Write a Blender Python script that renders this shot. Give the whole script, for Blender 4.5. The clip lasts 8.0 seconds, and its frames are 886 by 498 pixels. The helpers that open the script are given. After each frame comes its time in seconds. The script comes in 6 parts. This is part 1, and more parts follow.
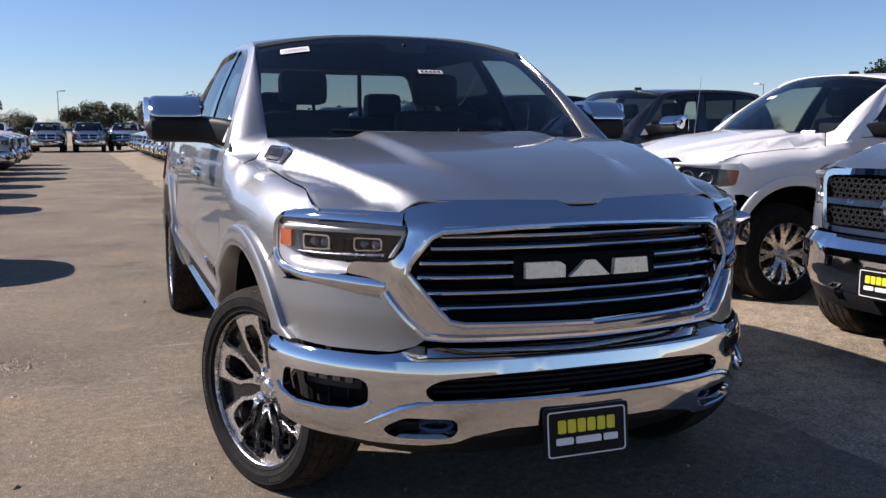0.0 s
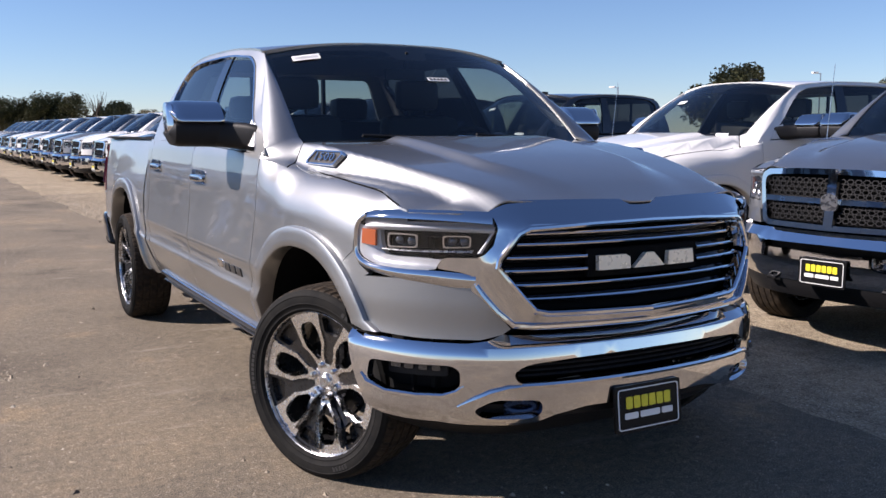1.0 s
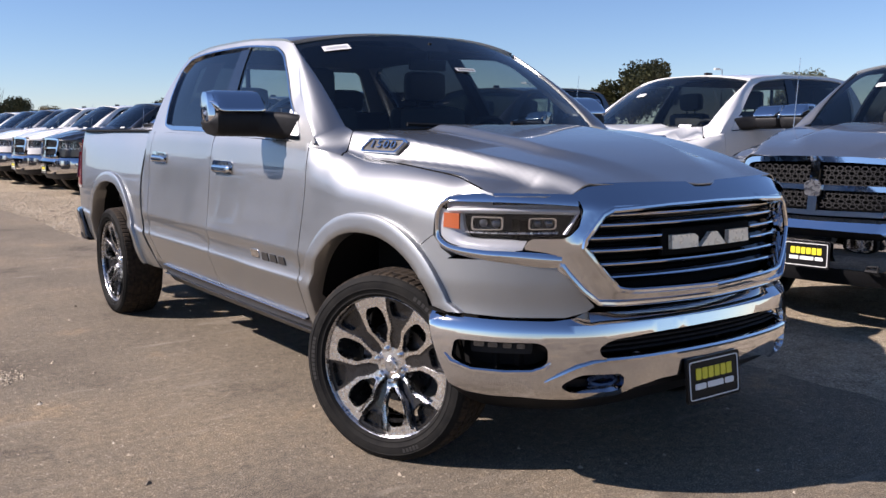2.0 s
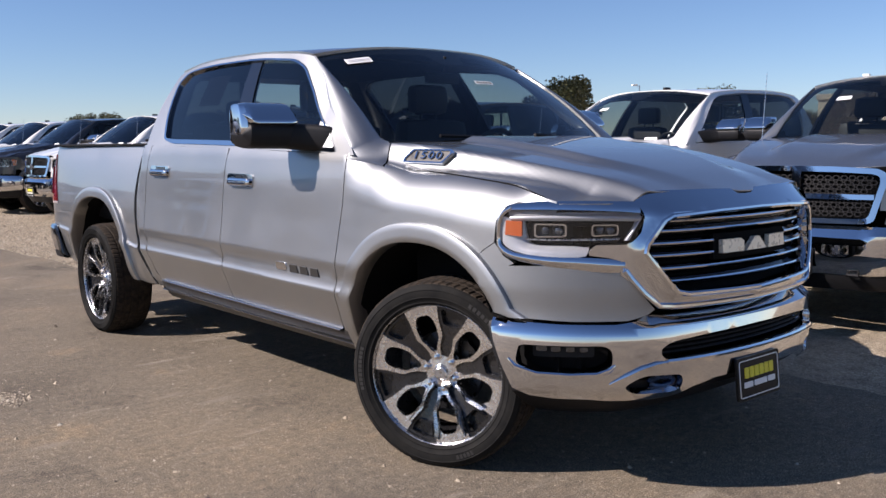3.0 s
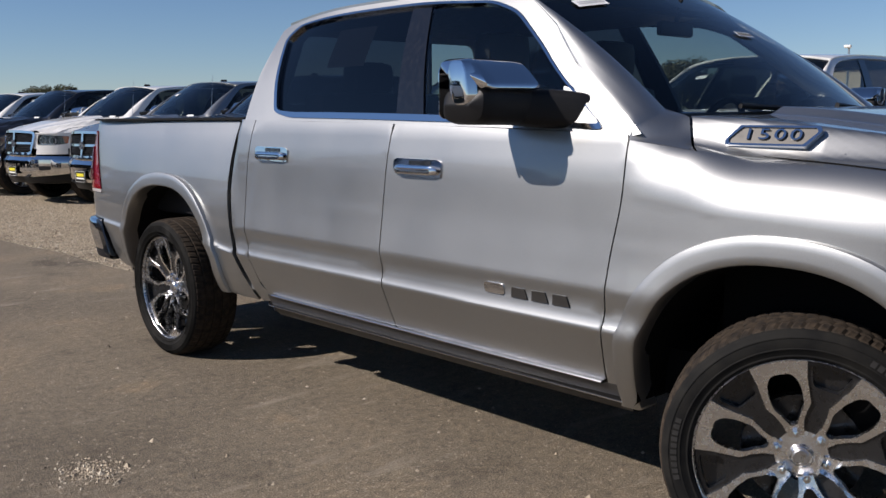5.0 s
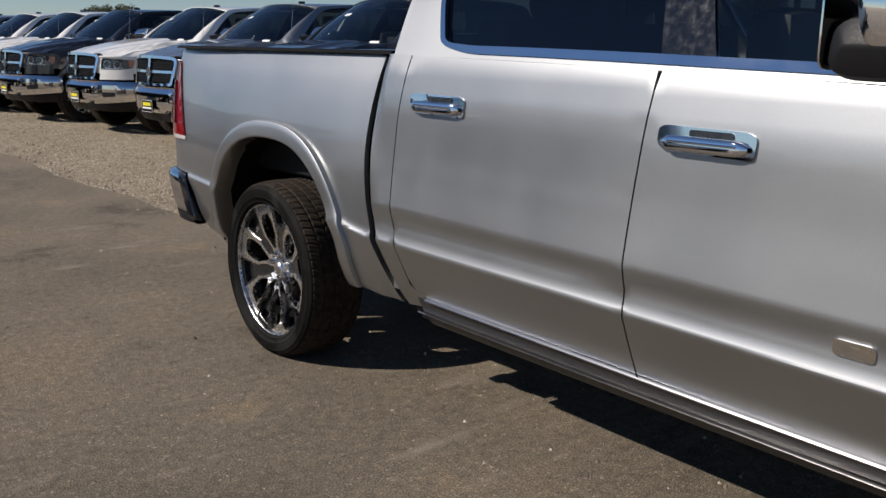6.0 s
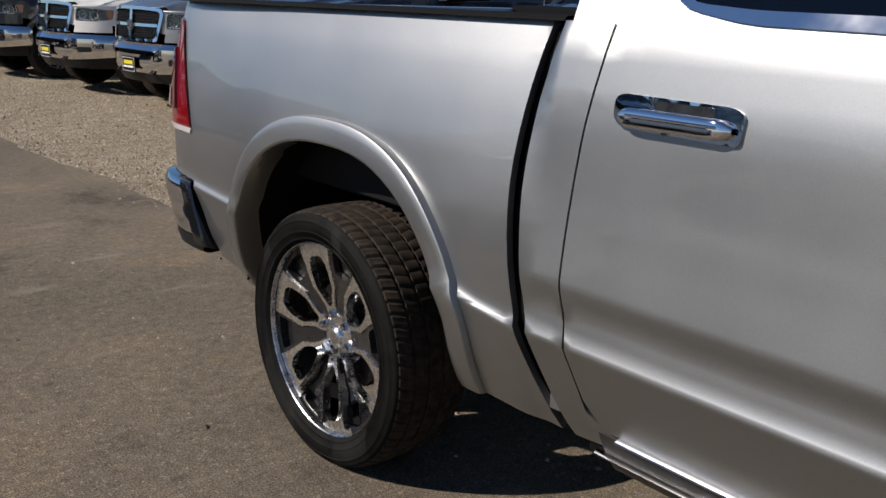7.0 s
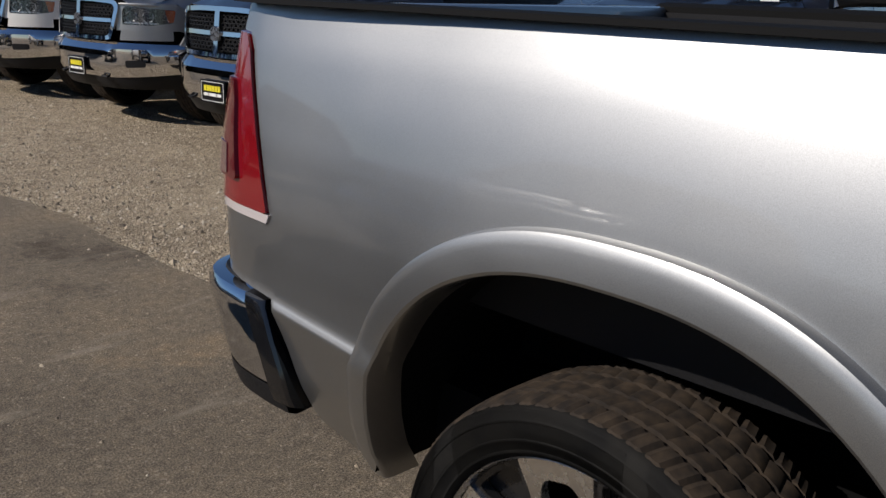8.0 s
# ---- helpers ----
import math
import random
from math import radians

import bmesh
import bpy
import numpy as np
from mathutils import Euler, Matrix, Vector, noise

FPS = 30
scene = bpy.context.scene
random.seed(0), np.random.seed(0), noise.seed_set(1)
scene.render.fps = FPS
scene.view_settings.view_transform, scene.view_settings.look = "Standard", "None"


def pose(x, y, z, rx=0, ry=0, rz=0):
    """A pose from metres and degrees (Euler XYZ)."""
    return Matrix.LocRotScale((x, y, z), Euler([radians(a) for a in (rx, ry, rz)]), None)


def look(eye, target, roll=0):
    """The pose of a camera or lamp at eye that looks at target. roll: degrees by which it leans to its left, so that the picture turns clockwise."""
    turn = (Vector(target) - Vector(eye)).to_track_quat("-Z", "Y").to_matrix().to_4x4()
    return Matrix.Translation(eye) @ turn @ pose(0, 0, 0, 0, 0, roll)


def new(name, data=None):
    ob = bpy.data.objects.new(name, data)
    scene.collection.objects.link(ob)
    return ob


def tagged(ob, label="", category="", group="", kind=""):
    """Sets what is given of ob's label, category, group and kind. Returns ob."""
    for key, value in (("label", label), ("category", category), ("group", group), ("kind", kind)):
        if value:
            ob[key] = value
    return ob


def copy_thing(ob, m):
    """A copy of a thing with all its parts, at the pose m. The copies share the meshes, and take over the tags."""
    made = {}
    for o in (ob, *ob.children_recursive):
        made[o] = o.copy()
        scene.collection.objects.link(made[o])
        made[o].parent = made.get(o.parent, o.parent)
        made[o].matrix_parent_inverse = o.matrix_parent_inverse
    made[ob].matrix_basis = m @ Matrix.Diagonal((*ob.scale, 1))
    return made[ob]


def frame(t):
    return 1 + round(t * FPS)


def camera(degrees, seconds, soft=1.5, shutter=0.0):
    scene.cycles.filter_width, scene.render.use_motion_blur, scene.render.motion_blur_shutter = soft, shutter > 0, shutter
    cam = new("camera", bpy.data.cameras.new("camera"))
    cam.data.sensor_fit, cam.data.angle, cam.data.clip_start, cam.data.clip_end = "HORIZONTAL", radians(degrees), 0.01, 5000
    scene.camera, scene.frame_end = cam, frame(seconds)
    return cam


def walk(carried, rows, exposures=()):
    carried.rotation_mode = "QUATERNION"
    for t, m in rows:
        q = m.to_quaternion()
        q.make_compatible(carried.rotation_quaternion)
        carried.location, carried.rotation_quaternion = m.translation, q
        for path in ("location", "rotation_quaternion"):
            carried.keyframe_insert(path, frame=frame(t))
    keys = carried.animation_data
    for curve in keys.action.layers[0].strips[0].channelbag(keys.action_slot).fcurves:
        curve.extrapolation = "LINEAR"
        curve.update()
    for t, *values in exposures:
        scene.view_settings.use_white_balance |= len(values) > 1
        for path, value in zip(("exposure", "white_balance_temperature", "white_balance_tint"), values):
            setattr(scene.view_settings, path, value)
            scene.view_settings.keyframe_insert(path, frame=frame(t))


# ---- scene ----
cam = camera(52.3, 8.0, soft=1.5)
PATH = [
    (0, (-1.485, -3.481, 1.403), (-0.789, -1.624, 1.143), 0.0),
    (0.5, (-1.872, -3.415, 1.417), (-1.017, -1.624, 1.168), 0.3),
    (1, (-2.279, -3.39, 1.421), (-1.304, -1.662, 1.163), 0.0),
    (1.5, (-2.604, -3.278, 1.406), (-1.537, -1.608, 1.138), -0.2),
    (3, (-3.338, -2.863, 1.37), (-2.055, -1.347, 1.136), -0.5),
    (3.5, (-3.528, -2.673, 1.384), (-2.172, -1.219, 1.16), -1.0),
    (4, (-3.576, -2.317, 1.393), (-2.19, -0.897, 1.143), -1.5),
    (4.5, (-3.54, -1.799, 1.388), (-2.162, -0.377, 1.11), -1.1),
    (5, (-3.373, -1.107, 1.384), (-2.027, 0.343, 1.09), -0.6),
    (6.5, (-2.688, 0.95, 1.42), (-1.469, 2.45, 0.908), 1.3),
    (7, (-2.425, 1.658, 1.411), (-1.165, 3.115, 0.873), 1.8),
    (7.5, (-2.265, 2.351, 1.418), (-0.976, 3.78, 0.874), 2.3),
    (8, (-2.067, 3.107, 1.418), (-0.712, 4.467, 0.857), 1.8),
]
walk(cam, [(t, look(eye, target, roll)) for t, eye, target, roll in PATH],
     exposures=[(0, 0.76, 6300, 20), (1.5, 0.93, 6350, 21), (3.5, 0.68, 6300, 20), (4.5, 0.50, 6300, 18), (5, 0.28, 6350, 15), (6.5, 0.1, 6450, 13), (7.4, 0.08, 6450, 13), (8, -0.12, 6450, 13)])

# ---- daylight ----
SUN_TO = Vector((-0.26, 0.13, 0.22)).normalized()
SUN_EL = math.asin(SUN_TO.z)
SUN_AZ = math.atan2(SUN_TO.x, SUN_TO.y)
world = bpy.data.worlds.new("sky")
scene.world = world
world.use_nodes = True
wn = world.node_tree.nodes
sky = wn.new("ShaderNodeTexSky")
sky.sky_type, sky.sun_disc = "NISHITA", False
sky.sun_elevation, sky.sun_rotation = SUN_EL, SUN_AZ
sky.air_density, sky.dust_density, sky.ozone_density = 1.0, 0.0, 6.0
sky.altitude = 900.0
wn["Background"].inputs["Strength"].default_value = 0.067
world.node_tree.links.new(sky.outputs[0], wn["Background"].inputs["Color"])
sun = new("sun", bpy.data.lights.new("sun", "SUN"))
sun.data.energy, sun.data.angle, sun.data.color = 5.0, radians(0.53), (1.0, 0.93, 0.83)
sun.matrix_world = look(SUN_TO * 40, (0, 0, 0))

# ---- materials ----
def node_mat(name, base, rough=0.5, metal=0.0, coat=0.0, coat_rough=0.03, spec=0.5):
    m = bpy.data.materials.new(name)
    m.use_nodes = True
    b = m.node_tree.nodes["Principled BSDF"]
    b.inputs["Base Color"].default_value = (*base, 1)
    b.inputs["Roughness"].default_value = rough
    b.inputs["Metallic"].default_value = metal
    b.inputs["Coat Weight"].default_value = coat
    b.inputs["Coat Roughness"].default_value = coat_rough
    b.inputs["Specular IOR Level"].default_value = spec
    return m, m.node_tree, b


def tex(nt, kind, scale, coord="Object", detail=4.0, rough=0.55, vec=None):
    n = nt.nodes.new("ShaderNodeTex" + kind)
    n.inputs["Scale"].default_value = scale
    if kind == "Noise":
        n.inputs["Detail"].default_value, n.inputs["Roughness"].default_value = detail, rough
    if vec is None:
        c = nt.nodes.new("ShaderNodeTexCoord")
        vec = c.outputs[coord]
    nt.links.new(vec, n.inputs["Vector"])
    return n


def ramp(nt, src, stops):
    r = nt.nodes.new("ShaderNodeValToRGB")
    while len(r.color_ramp.elements) < len(stops):
        r.color_ramp.elements.new(0.5)
    for e, (p, c) in zip(r.color_ramp.elements, stops):
        e.position, e.color = p, (*c, 1) if len(c) == 3 else c
    nt.links.new(src, r.inputs[0])
    return r.outputs[0]


def grey(a):
    return (a, a, a)


def blend(nt, kind, fac, a, b):
    n = nt.nodes.new("ShaderNodeMix")
    n.data_type, n.blend_type = "RGBA", kind
    for i, v in ((0, fac), (6, a), (7, b)):
        if isinstance(v, (int, float)):
            n.inputs[i].default_value = v
        elif isinstance(v, tuple):
            n.inputs[i].default_value = (*v, 1)
        else:
            nt.links.new(v, n.inputs[i])
    return n.outputs[2]


def bump(nt, bsdf, height, strength, distance):
    b = nt.nodes.new("ShaderNodeBump")
    b.inputs["Strength"].default_value, b.inputs["Distance"].default_value = strength, distance
    nt.links.new(height, b.inputs["Height"])
    nt.links.new(b.outputs[0], bsdf.inputs["Normal"])


def paint(name, base, metal=0.0, rough=0.35, flake=0.0, dust=0.06):
    """Car paint: base coat with fine flakes, a clear coat, a thin film of dust."""
    m, nt, b = node_mat(name, base, rough, metal, coat=1.0, coat_rough=0.03)
    f = tex(nt, "Noise", 900, detail=1)
    big = tex(nt, "Noise", 2.3, detail=5)
    c = blend(nt, "MULTIPLY", 1.0, tuple(base), ramp(nt, f.outputs[0], [(0.3, grey(1 - flake)), (0.7, grey(1.0))]))
    d = ramp(nt, big.outputs[0], [(0.45, grey(0.0)), (0.8, grey(dust))])
    nt.links.new(blend(nt, "MIX", d, c, (0.42, 0.38, 0.32)), b.inputs["Base Color"])
    nt.links.new(ramp(nt, big.outputs[0], [(0.3, grey(rough - 0.02)), (0.8, grey(rough + 0.05))]), b.inputs["Roughness"])
    return m


def glass(name, tint, rough=0.01):
    """A thin pane: tinted see-through, with gloss that grows towards grazing sight."""
    m = bpy.data.materials.new(name)
    m.use_nodes = True
    nt = m.node_tree
    nt.nodes.clear()
    out, mix = nt.nodes.new("ShaderNodeOutputMaterial"), nt.nodes.new("ShaderNodeMixShader")
    tr, gl, lw = nt.nodes.new("ShaderNodeBsdfTransparent"), nt.nodes.new("ShaderNodeBsdfGlossy"), nt.nodes.new("ShaderNodeLayerWeight")
    power, gain = nt.nodes.new("ShaderNodeMath"), nt.nodes.new("ShaderNodeMath")
    power.operation, gain.operation = "POWER", "MULTIPLY_ADD"
    power.inputs[1].default_value = 4.5
    gain.inputs[1].default_value, gain.inputs[2].default_value = 0.90, 0.065
    lw.inputs["Blend"].default_value = 0.5
    tr.inputs[0].default_value = (*tint, 1)
    gl.inputs["Roughness"].default_value = rough
    for a, c in ((lw.outputs["Facing"], power.inputs[0]), (power.outputs[0], gain.inputs[0]), (gain.outputs[0], mix.inputs[0]), (tr.outputs[0], mix.inputs[1]), (gl.outputs[0], mix.inputs[2]), (mix.outputs[0], out.inputs[0])):
        nt.links.new(a, c)
    return m


def plain(name, base, rough=0.5, metal=0.0, vary=0.15, scale=40, relief=0.0, coat=0.0, spec=0.5):
    m, nt, b = node_mat(name, base, rough, metal, coat, spec=spec)
    n = tex(nt, "Noise", scale)
    nt.links.new(blend(nt, "MULTIPLY", 1.0, tuple(base), ramp(nt, n.outputs[0], [(0.3, grey(1 - vary)), (0.7, grey(1.0))])), b.inputs["Base Color"])
    nt.links.new(ramp(nt, n.outputs[0], [(0.3, grey(max(0.02, rough - 0.08))), (0.7, grey(min(1, rough + 0.08)))]), b.inputs["Roughness"])
    if relief:
        bump(nt, b, n.outputs[0], 0.6, relief)
    return m


M_SILVER = paint("silver_paint", (0.375, 0.382, 0.384), metal=1.0, rough=0.45, flake=0.24, dust=0.02)
M_SPOKE = plain("polished_alloy", (0.84, 0.835, 0.83), 0.25, 1.0, vary=0.06)
# dark ground reflection put into the sill's colour; also plain grey for badges
M_SILLREFLECT_BADGE = plain("sill_reflection_badge_grey", (0.06, 0.058, 0.056), 0.4, 0.6, vary=0.1)
M_PALE = plain("pale_bright_metal", (0.80, 0.74, 0.62), 0.3, 0.3, vary=0.02)
M_CHROME, nt, b = node_mat("chrome", (0.69, 0.69, 0.705), 0.05, 1.0)
n = tex(nt, "Noise", 6.0)
nt.links.new(ramp(nt, n.outputs[0], [(0.35, grey(0.025)), (0.75, grey(0.09))]), b.inputs["Roughness"])
M_SATIN = plain("satin_metal", (0.55, 0.55, 0.56), 0.28, 1.0)
M_DARKMETAL = plain("gunmetal_paint", (0.016, 0.016, 0.017), 0.30, 0.2, coat=0.5)
M_BLACK = plain("black_plastic", (0.009, 0.009, 0.010), 0.5, spec=0.25, relief=0.0004, scale=220)
M_RAIL = plain("dull_black_plastic", (0.007, 0.007, 0.007), 0.8, spec=0.1, relief=0.0003, scale=260)
M_GLOSSBLACK = plain("gloss_black", (0.008, 0.008, 0.009), 0.12, coat=0.5)
# near-black for undersides and housings; in panel gaps it stands for shade
M_VOID, nt, b = node_mat("near_black_fill", (0.005, 0.005, 0.005), 0.9, spec=0.1)
M_RUBBER, nt, b = node_mat("tyre_rubber", (0.014, 0.013, 0.012), 0.78, spec=0.12)
n = tex(nt, "Noise", 14.0, detail=6)
nt.links.new(ramp(nt, n.outputs[0], [(0.35, (0.008, 0.008, 0.008)), (0.8, (0.018, 0.017, 0.015))]), b.inputs["Base Color"])
M_LETTER = plain("raised_rubber", (0.030, 0.029, 0.028), 0.6, vary=0.2, spec=0.2)
M_TREAD, nt, b = node_mat("tyre_tread", (0.05, 0.036, 0.025), 0.85, spec=0.2)
n = tex(nt, "Noise", 30.0, detail=6)
nt.links.new(ramp(nt, n.outputs[0], [(0.35, (0.016, 0.013, 0.011)), (0.7, (0.048, 0.035, 0.024))]), b.inputs["Base Color"])
M_GLASS = glass("windscreen_glass", (0.56, 0.60, 0.59))
M_SIDEGLASS = glass("side_glass", (0.58, 0.63, 0.62))
M_PRIVACY = glass("privacy_glass", (0.07, 0.075, 0.085))
M_LENS = glass("lamp_lens", (0.95, 0.96, 0.97))
M_PROJECTOR = plain("projector_glass", (0.030, 0.033, 0.038), 0.04, 0.0, vary=.02, coat=1.0, spec=0.9)
M_HOUSING = plain("lamp_housing", (0.010, 0.010, 0.011), 0.55, spec=0.2)
M_GUIDE = plain("bright_lamp_trim", (0.46, 0.46, 0.47), 0.36, 0.35, vary=.03)
M_AMBER, nt, b = node_mat("amber_reflector", (0.42, 0.085, 0.018), 0.2, coat=1.0)
M_RED, nt, b = node_mat("red_lens", (0.19, 0.004, 0.008), 0.12, coat=1.0)
M_REDDARK, nt, b = node_mat("dark_red_lens", (0.10, 0.006, 0.008), 0.15, coat=1.0)
M_WHITELENS, nt, b = node_mat("white_lens", (0.50, 0.46, 0.45), 0.2, coat=1.0)
M_SMOKED, nt, b = node_mat("smoked_lens", (0.16, 0.09, 0.085), 0.15, coat=1.0)
M_BLUESTEEL = plain("blue_steel", (0.025, 0.05, 0.12), 0.25, 0.8)
M_PLATE = plain("plate_black", (0.008, 0.008, 0.009), 0.4, spec=0.15)
M_LABELGREY = plain("printed_grey", (0.50, 0.50, 0.50), 0.6, vary=0.1)
M_YELLOW = plain("plate_yellow", (0.78, 0.68, 0.03), 0.45)
M_WHITE = plain("label_white", (0.78, 0.78, 0.76), 0.5, vary=0.05)
M_LEATHER = plain("dark_leather", (0.022, 0.020, 0.019), 0.55)
M_DASH = plain("dashboard_vinyl", (0.016, 0.015, 0.015), 0.6)

# ---- mesh tools ----
from mathutils import geometry


def spline(xs, ys):
    """Smooth curve through the points (xs, ys), as a function of x."""
    xs, ys = np.array(xs, float), np.array(ys, float)
    d = np.gradient(ys, xs)

    def f(x):
        x = min(max(x, xs[0]), xs[-1])
        i = int(min(max(np.searchsorted(xs, x) - 1, 0), len(xs) - 2))
        h = xs[i + 1] - xs[i]
        t = (x - xs[i]) / h
        return float((2 * t**3 - 3 * t * t + 1) * ys[i] + (t**3 - 2 * t * t + t) * h * d[i] + (3 * t * t - 2 * t**3) * ys[i + 1] + (t**3 - t * t) * h * d[i + 1])
    return f


def smooth01(a, b, x):
    t = min(max((x - a) / (b - a), 0.0), 1.0)
    return t * t * (3 - 2 * t)


def empty(name, m=None):
    ob = new(name)
    if m is not None:
        ob.matrix_world = m
    return ob


class Skin(tuple):
    """(points, faces) whose faces already look outwards; normals, where given, are the true ones of the curved surface."""
    normals = None


def part(name, data, material, parent=None, label="", flat=False, angle=32):
    """Link a bmesh, a mesh or (points, faces) as ONE mesh object under a thing or a part."""
    if isinstance(data, bpy.types.Mesh):
        me = data
    else:
        me = bpy.data.meshes.new(name)
        if isinstance(data, tuple):
            me.from_pydata([tuple(p) for p in data[0]], [], data[1])
            bm = bmesh.new()
            bm.from_mesh(me)
        else:
            bm = data
        if not isinstance(data, Skin):
            bmesh.ops.recalc_face_normals(bm, faces=bm.faces)
        bm.to_mesh(me)
        bm.free()
        if not flat:
            me.shade_smooth()
            if isinstance(data, Skin) and data.normals:
                me.normals_split_custom_set_from_vertices(data.normals)
            else:
                me.set_sharp_from_angle(angle=radians(angle))
        me.materials.append(material)
    ob = new(name, me)
    if parent is not None:
        ob.parent = parent
    if label:
        tagged(ob, label=label)
    return ob


def dense(pts, step, closed=True):
    out = []
    n = len(pts)
    for i in range(n if closed else n - 1):
        a, b = np.array(pts[i], float), np.array(pts[(i + 1) % n], float)
        k = max(1, int(math.ceil(np.linalg.norm(b - a) / step)))
        out += [tuple(a + (b - a) * j / k) for j in range(k)]
    if not closed:
        out.append(tuple(pts[-1]))
    return out


def rounded(pts, r, n=4):
    """The outline with its corners rounded by r (a number, or one for each corner)."""
    out, k = [], len(pts)
    for i in range(k):
        p, a, b = (np.array(pts[j % k], float) for j in (i, i - 1, i + 1))
        rr = r[i] if isinstance(r, (list, tuple)) else r
        la, lb = np.linalg.norm(a - p), np.linalg.norm(b - p)
        da, db = (a - p) / la * min(rr, la * 0.48), (b - p) / lb * min(rr, lb * 0.48)
        for j in range(n + 1):
            t = j / n
            out.append(tuple((1 - t) ** 2 * (p + da) + 2 * t * (1 - t) * p + t * t * (p + db)))
    return out


def inside(poly, x, y):
    c = False
    j = len(poly) - 1
    for i in range(len(poly)):
        xi, yi = poly[i]
        xj, yj = poly[j]
        if (yi > y) != (yj > y) and x < (xj - xi) * (y - yi) / (yj - yi) + xi:
            c = not c
        j = i
    return c


def sheet(outlines, f, step, thick=0.02, edge=None, vlines=(), true=False):
    """A panel: the first outline less the holes that follow, in (u, v), laid on the surface f(u, v) -> (x, y, z), with its rim turned in by thick."""
    edge = edge or step
    loops = [dense(o, edge) for o in outlines]
    pts, edges = [], []
    for lp in loops:
        s = len(pts)
        pts += lp
        edges += [(s + i, s + (i + 1) % len(lp)) for i in range(len(lp))]
    rim = np.array(pts)
    lo, hi = rim.min(0), rim.max(0)
    us, vs = np.arange(lo[0] + step / 2, hi[0], step), np.arange(lo[1] + step / 2, hi[1], step)
    for u in us:
        for v in vs:
            if sum(inside(lp, u, v) for lp in loops) == 1 and np.min(np.hypot(rim[:, 0] - u, rim[:, 1] - v)) > 0.45 * step:
                pts.append((u, v))
    for v in vlines:
        for u in us:
            w = v(u) if callable(v) else v
            if sum(inside(lp, u, w) for lp in loops) == 1 and np.min(np.hypot(rim[:, 0] - u, rim[:, 1] - w)) > 0.004:
                pts.append((u, w))
    res = geometry.delaunay_2d_cdt([Vector(p) for p in pts], edges, [], 0, 1e-6)
    v2, tris = res[0], res[2]
    keep = []
    for t in tris:
        cu, cv = sum(v2[i][0] for i in t) / 3, sum(v2[i][1] for i in t) / 3
        if sum(inside(lp, cu, cv) for lp in loops) == 1:
            keep.append(tuple(t))
    P = [np.array(f(p[0], p[1]), float) for p in v2]
    # outwards is away from the middle of the thing
    turn = 0.0
    for t in keep:
        a, b_, c = P[t[0]], P[t[1]], P[t[2]]
        m = (a + b_ + c) / 3
        core = np.array((0.0, min(max(m[1], -.3), 4.5), .85))
        turn += float(np.dot(np.cross(b_ - a, c - a), core - m))
    if turn > 0:
        keep = [tuple(reversed(t)) for t in keep]
    faces = list(keep)
    back = {}
    if thick or true:
        count = {}
        for t in keep:
            for a, b in ((t[0], t[1]), (t[1], t[2]), (t[2], t[0])):
                count[(a, b)] = True
        e = 1e-3
        nrm = {}

        def normal(i):
            if i not in nrm:
                u, v = v2[i]
                n = np.cross(np.array(f(u + e, v)) - np.array(f(u - e, v)), np.array(f(u, v + e)) - np.array(f(u, v - e)))
                n = n / max(np.linalg.norm(n), 1e-12)
                core = np.array((0.0, min(max(P[i][1], -.3), 4.5), .85))
                nrm[i] = -n if np.dot(n, core - P[i]) > 0 else n
            return nrm[i]
        top, lift, turn_n = len(P), {}, {}
        for a, b in list(count):
            if thick and (b, a) not in count:
                for i in (a, b):
                    if i not in back:
                        lift[i] = i
                        if true:
                            lift[i] = len(P)
                            P.append(P[i])
                        back[i] = len(P)
                        P.append(P[i] - normal(i) * thick)
                quad = (lift[b], lift[a], back[a], back[b])
                faces.append(quad)
                side = np.cross(P[quad[1]] - P[quad[0]], P[quad[3]] - P[quad[0]])
                for i in quad:
                    turn_n[i] = turn_n.get(i, 0) + side / max(np.linalg.norm(side), 1e-12)
    out = Skin((P, faces))
    if true:
        out.normals = [tuple(normal(i)) for i in range(top)] + [tuple(turn_n[i] / max(np.linalg.norm(turn_n[i]), 1e-9)) for i in range(top, len(P))]
    return out


def grid(rows, closed_u=False, closed_v=False):
    """Points in rows -> a quad surface."""
    n, m = len(rows), len(rows[0])
    pts = [p for r in rows for p in r]
    faces = []
    for i in range(n if closed_u else n - 1):
        for j in range(m if closed_v else m - 1):
            a, b = i, (i + 1) % n
            c, d = j, (j + 1) % m
            faces.append((a * m + c, a * m + d, b * m + d, b * m + c))
    return pts, faces


def join(*many):
    pts, faces = [], []
    for p, f in many:
        s = len(pts)
        pts += list(p)
        faces += [tuple(i + s for i in q) for q in f]
    return pts, faces


def mirror(data):
    p, f = data
    return [(-q[0], q[1], q[2]) for q in p], [tuple(reversed(q)) for q in f]


def moved(data, m):
    return [tuple(m @ Vector(p)) for p in data[0]], data[1]


def box(x0, x1, y0, y1, z0, z1, bevel=0.0, segments=2):
    bm = bmesh.new()
    bmesh.ops.create_cube(bm, size=1.0)
    for v in bm.verts:
        v.co = Vector(((x0 + x1) / 2 + v.co.x * (x1 - x0), (y0 + y1) / 2 + v.co.y * (y1 - y0), (z0 + z1) / 2 + v.co.z * (z1 - z0)))
    if bevel:
        bmesh.ops.bevel(bm, geom=bm.edges[:], offset=bevel, segments=segments, affect="EDGES", profile=0.6)
    pts = [tuple(v.co) for v in bm.verts]
    bm.verts.index_update()
    faces = [tuple(v.index for v in f.verts) for f in bm.faces]
    bm.free()
    return pts, faces


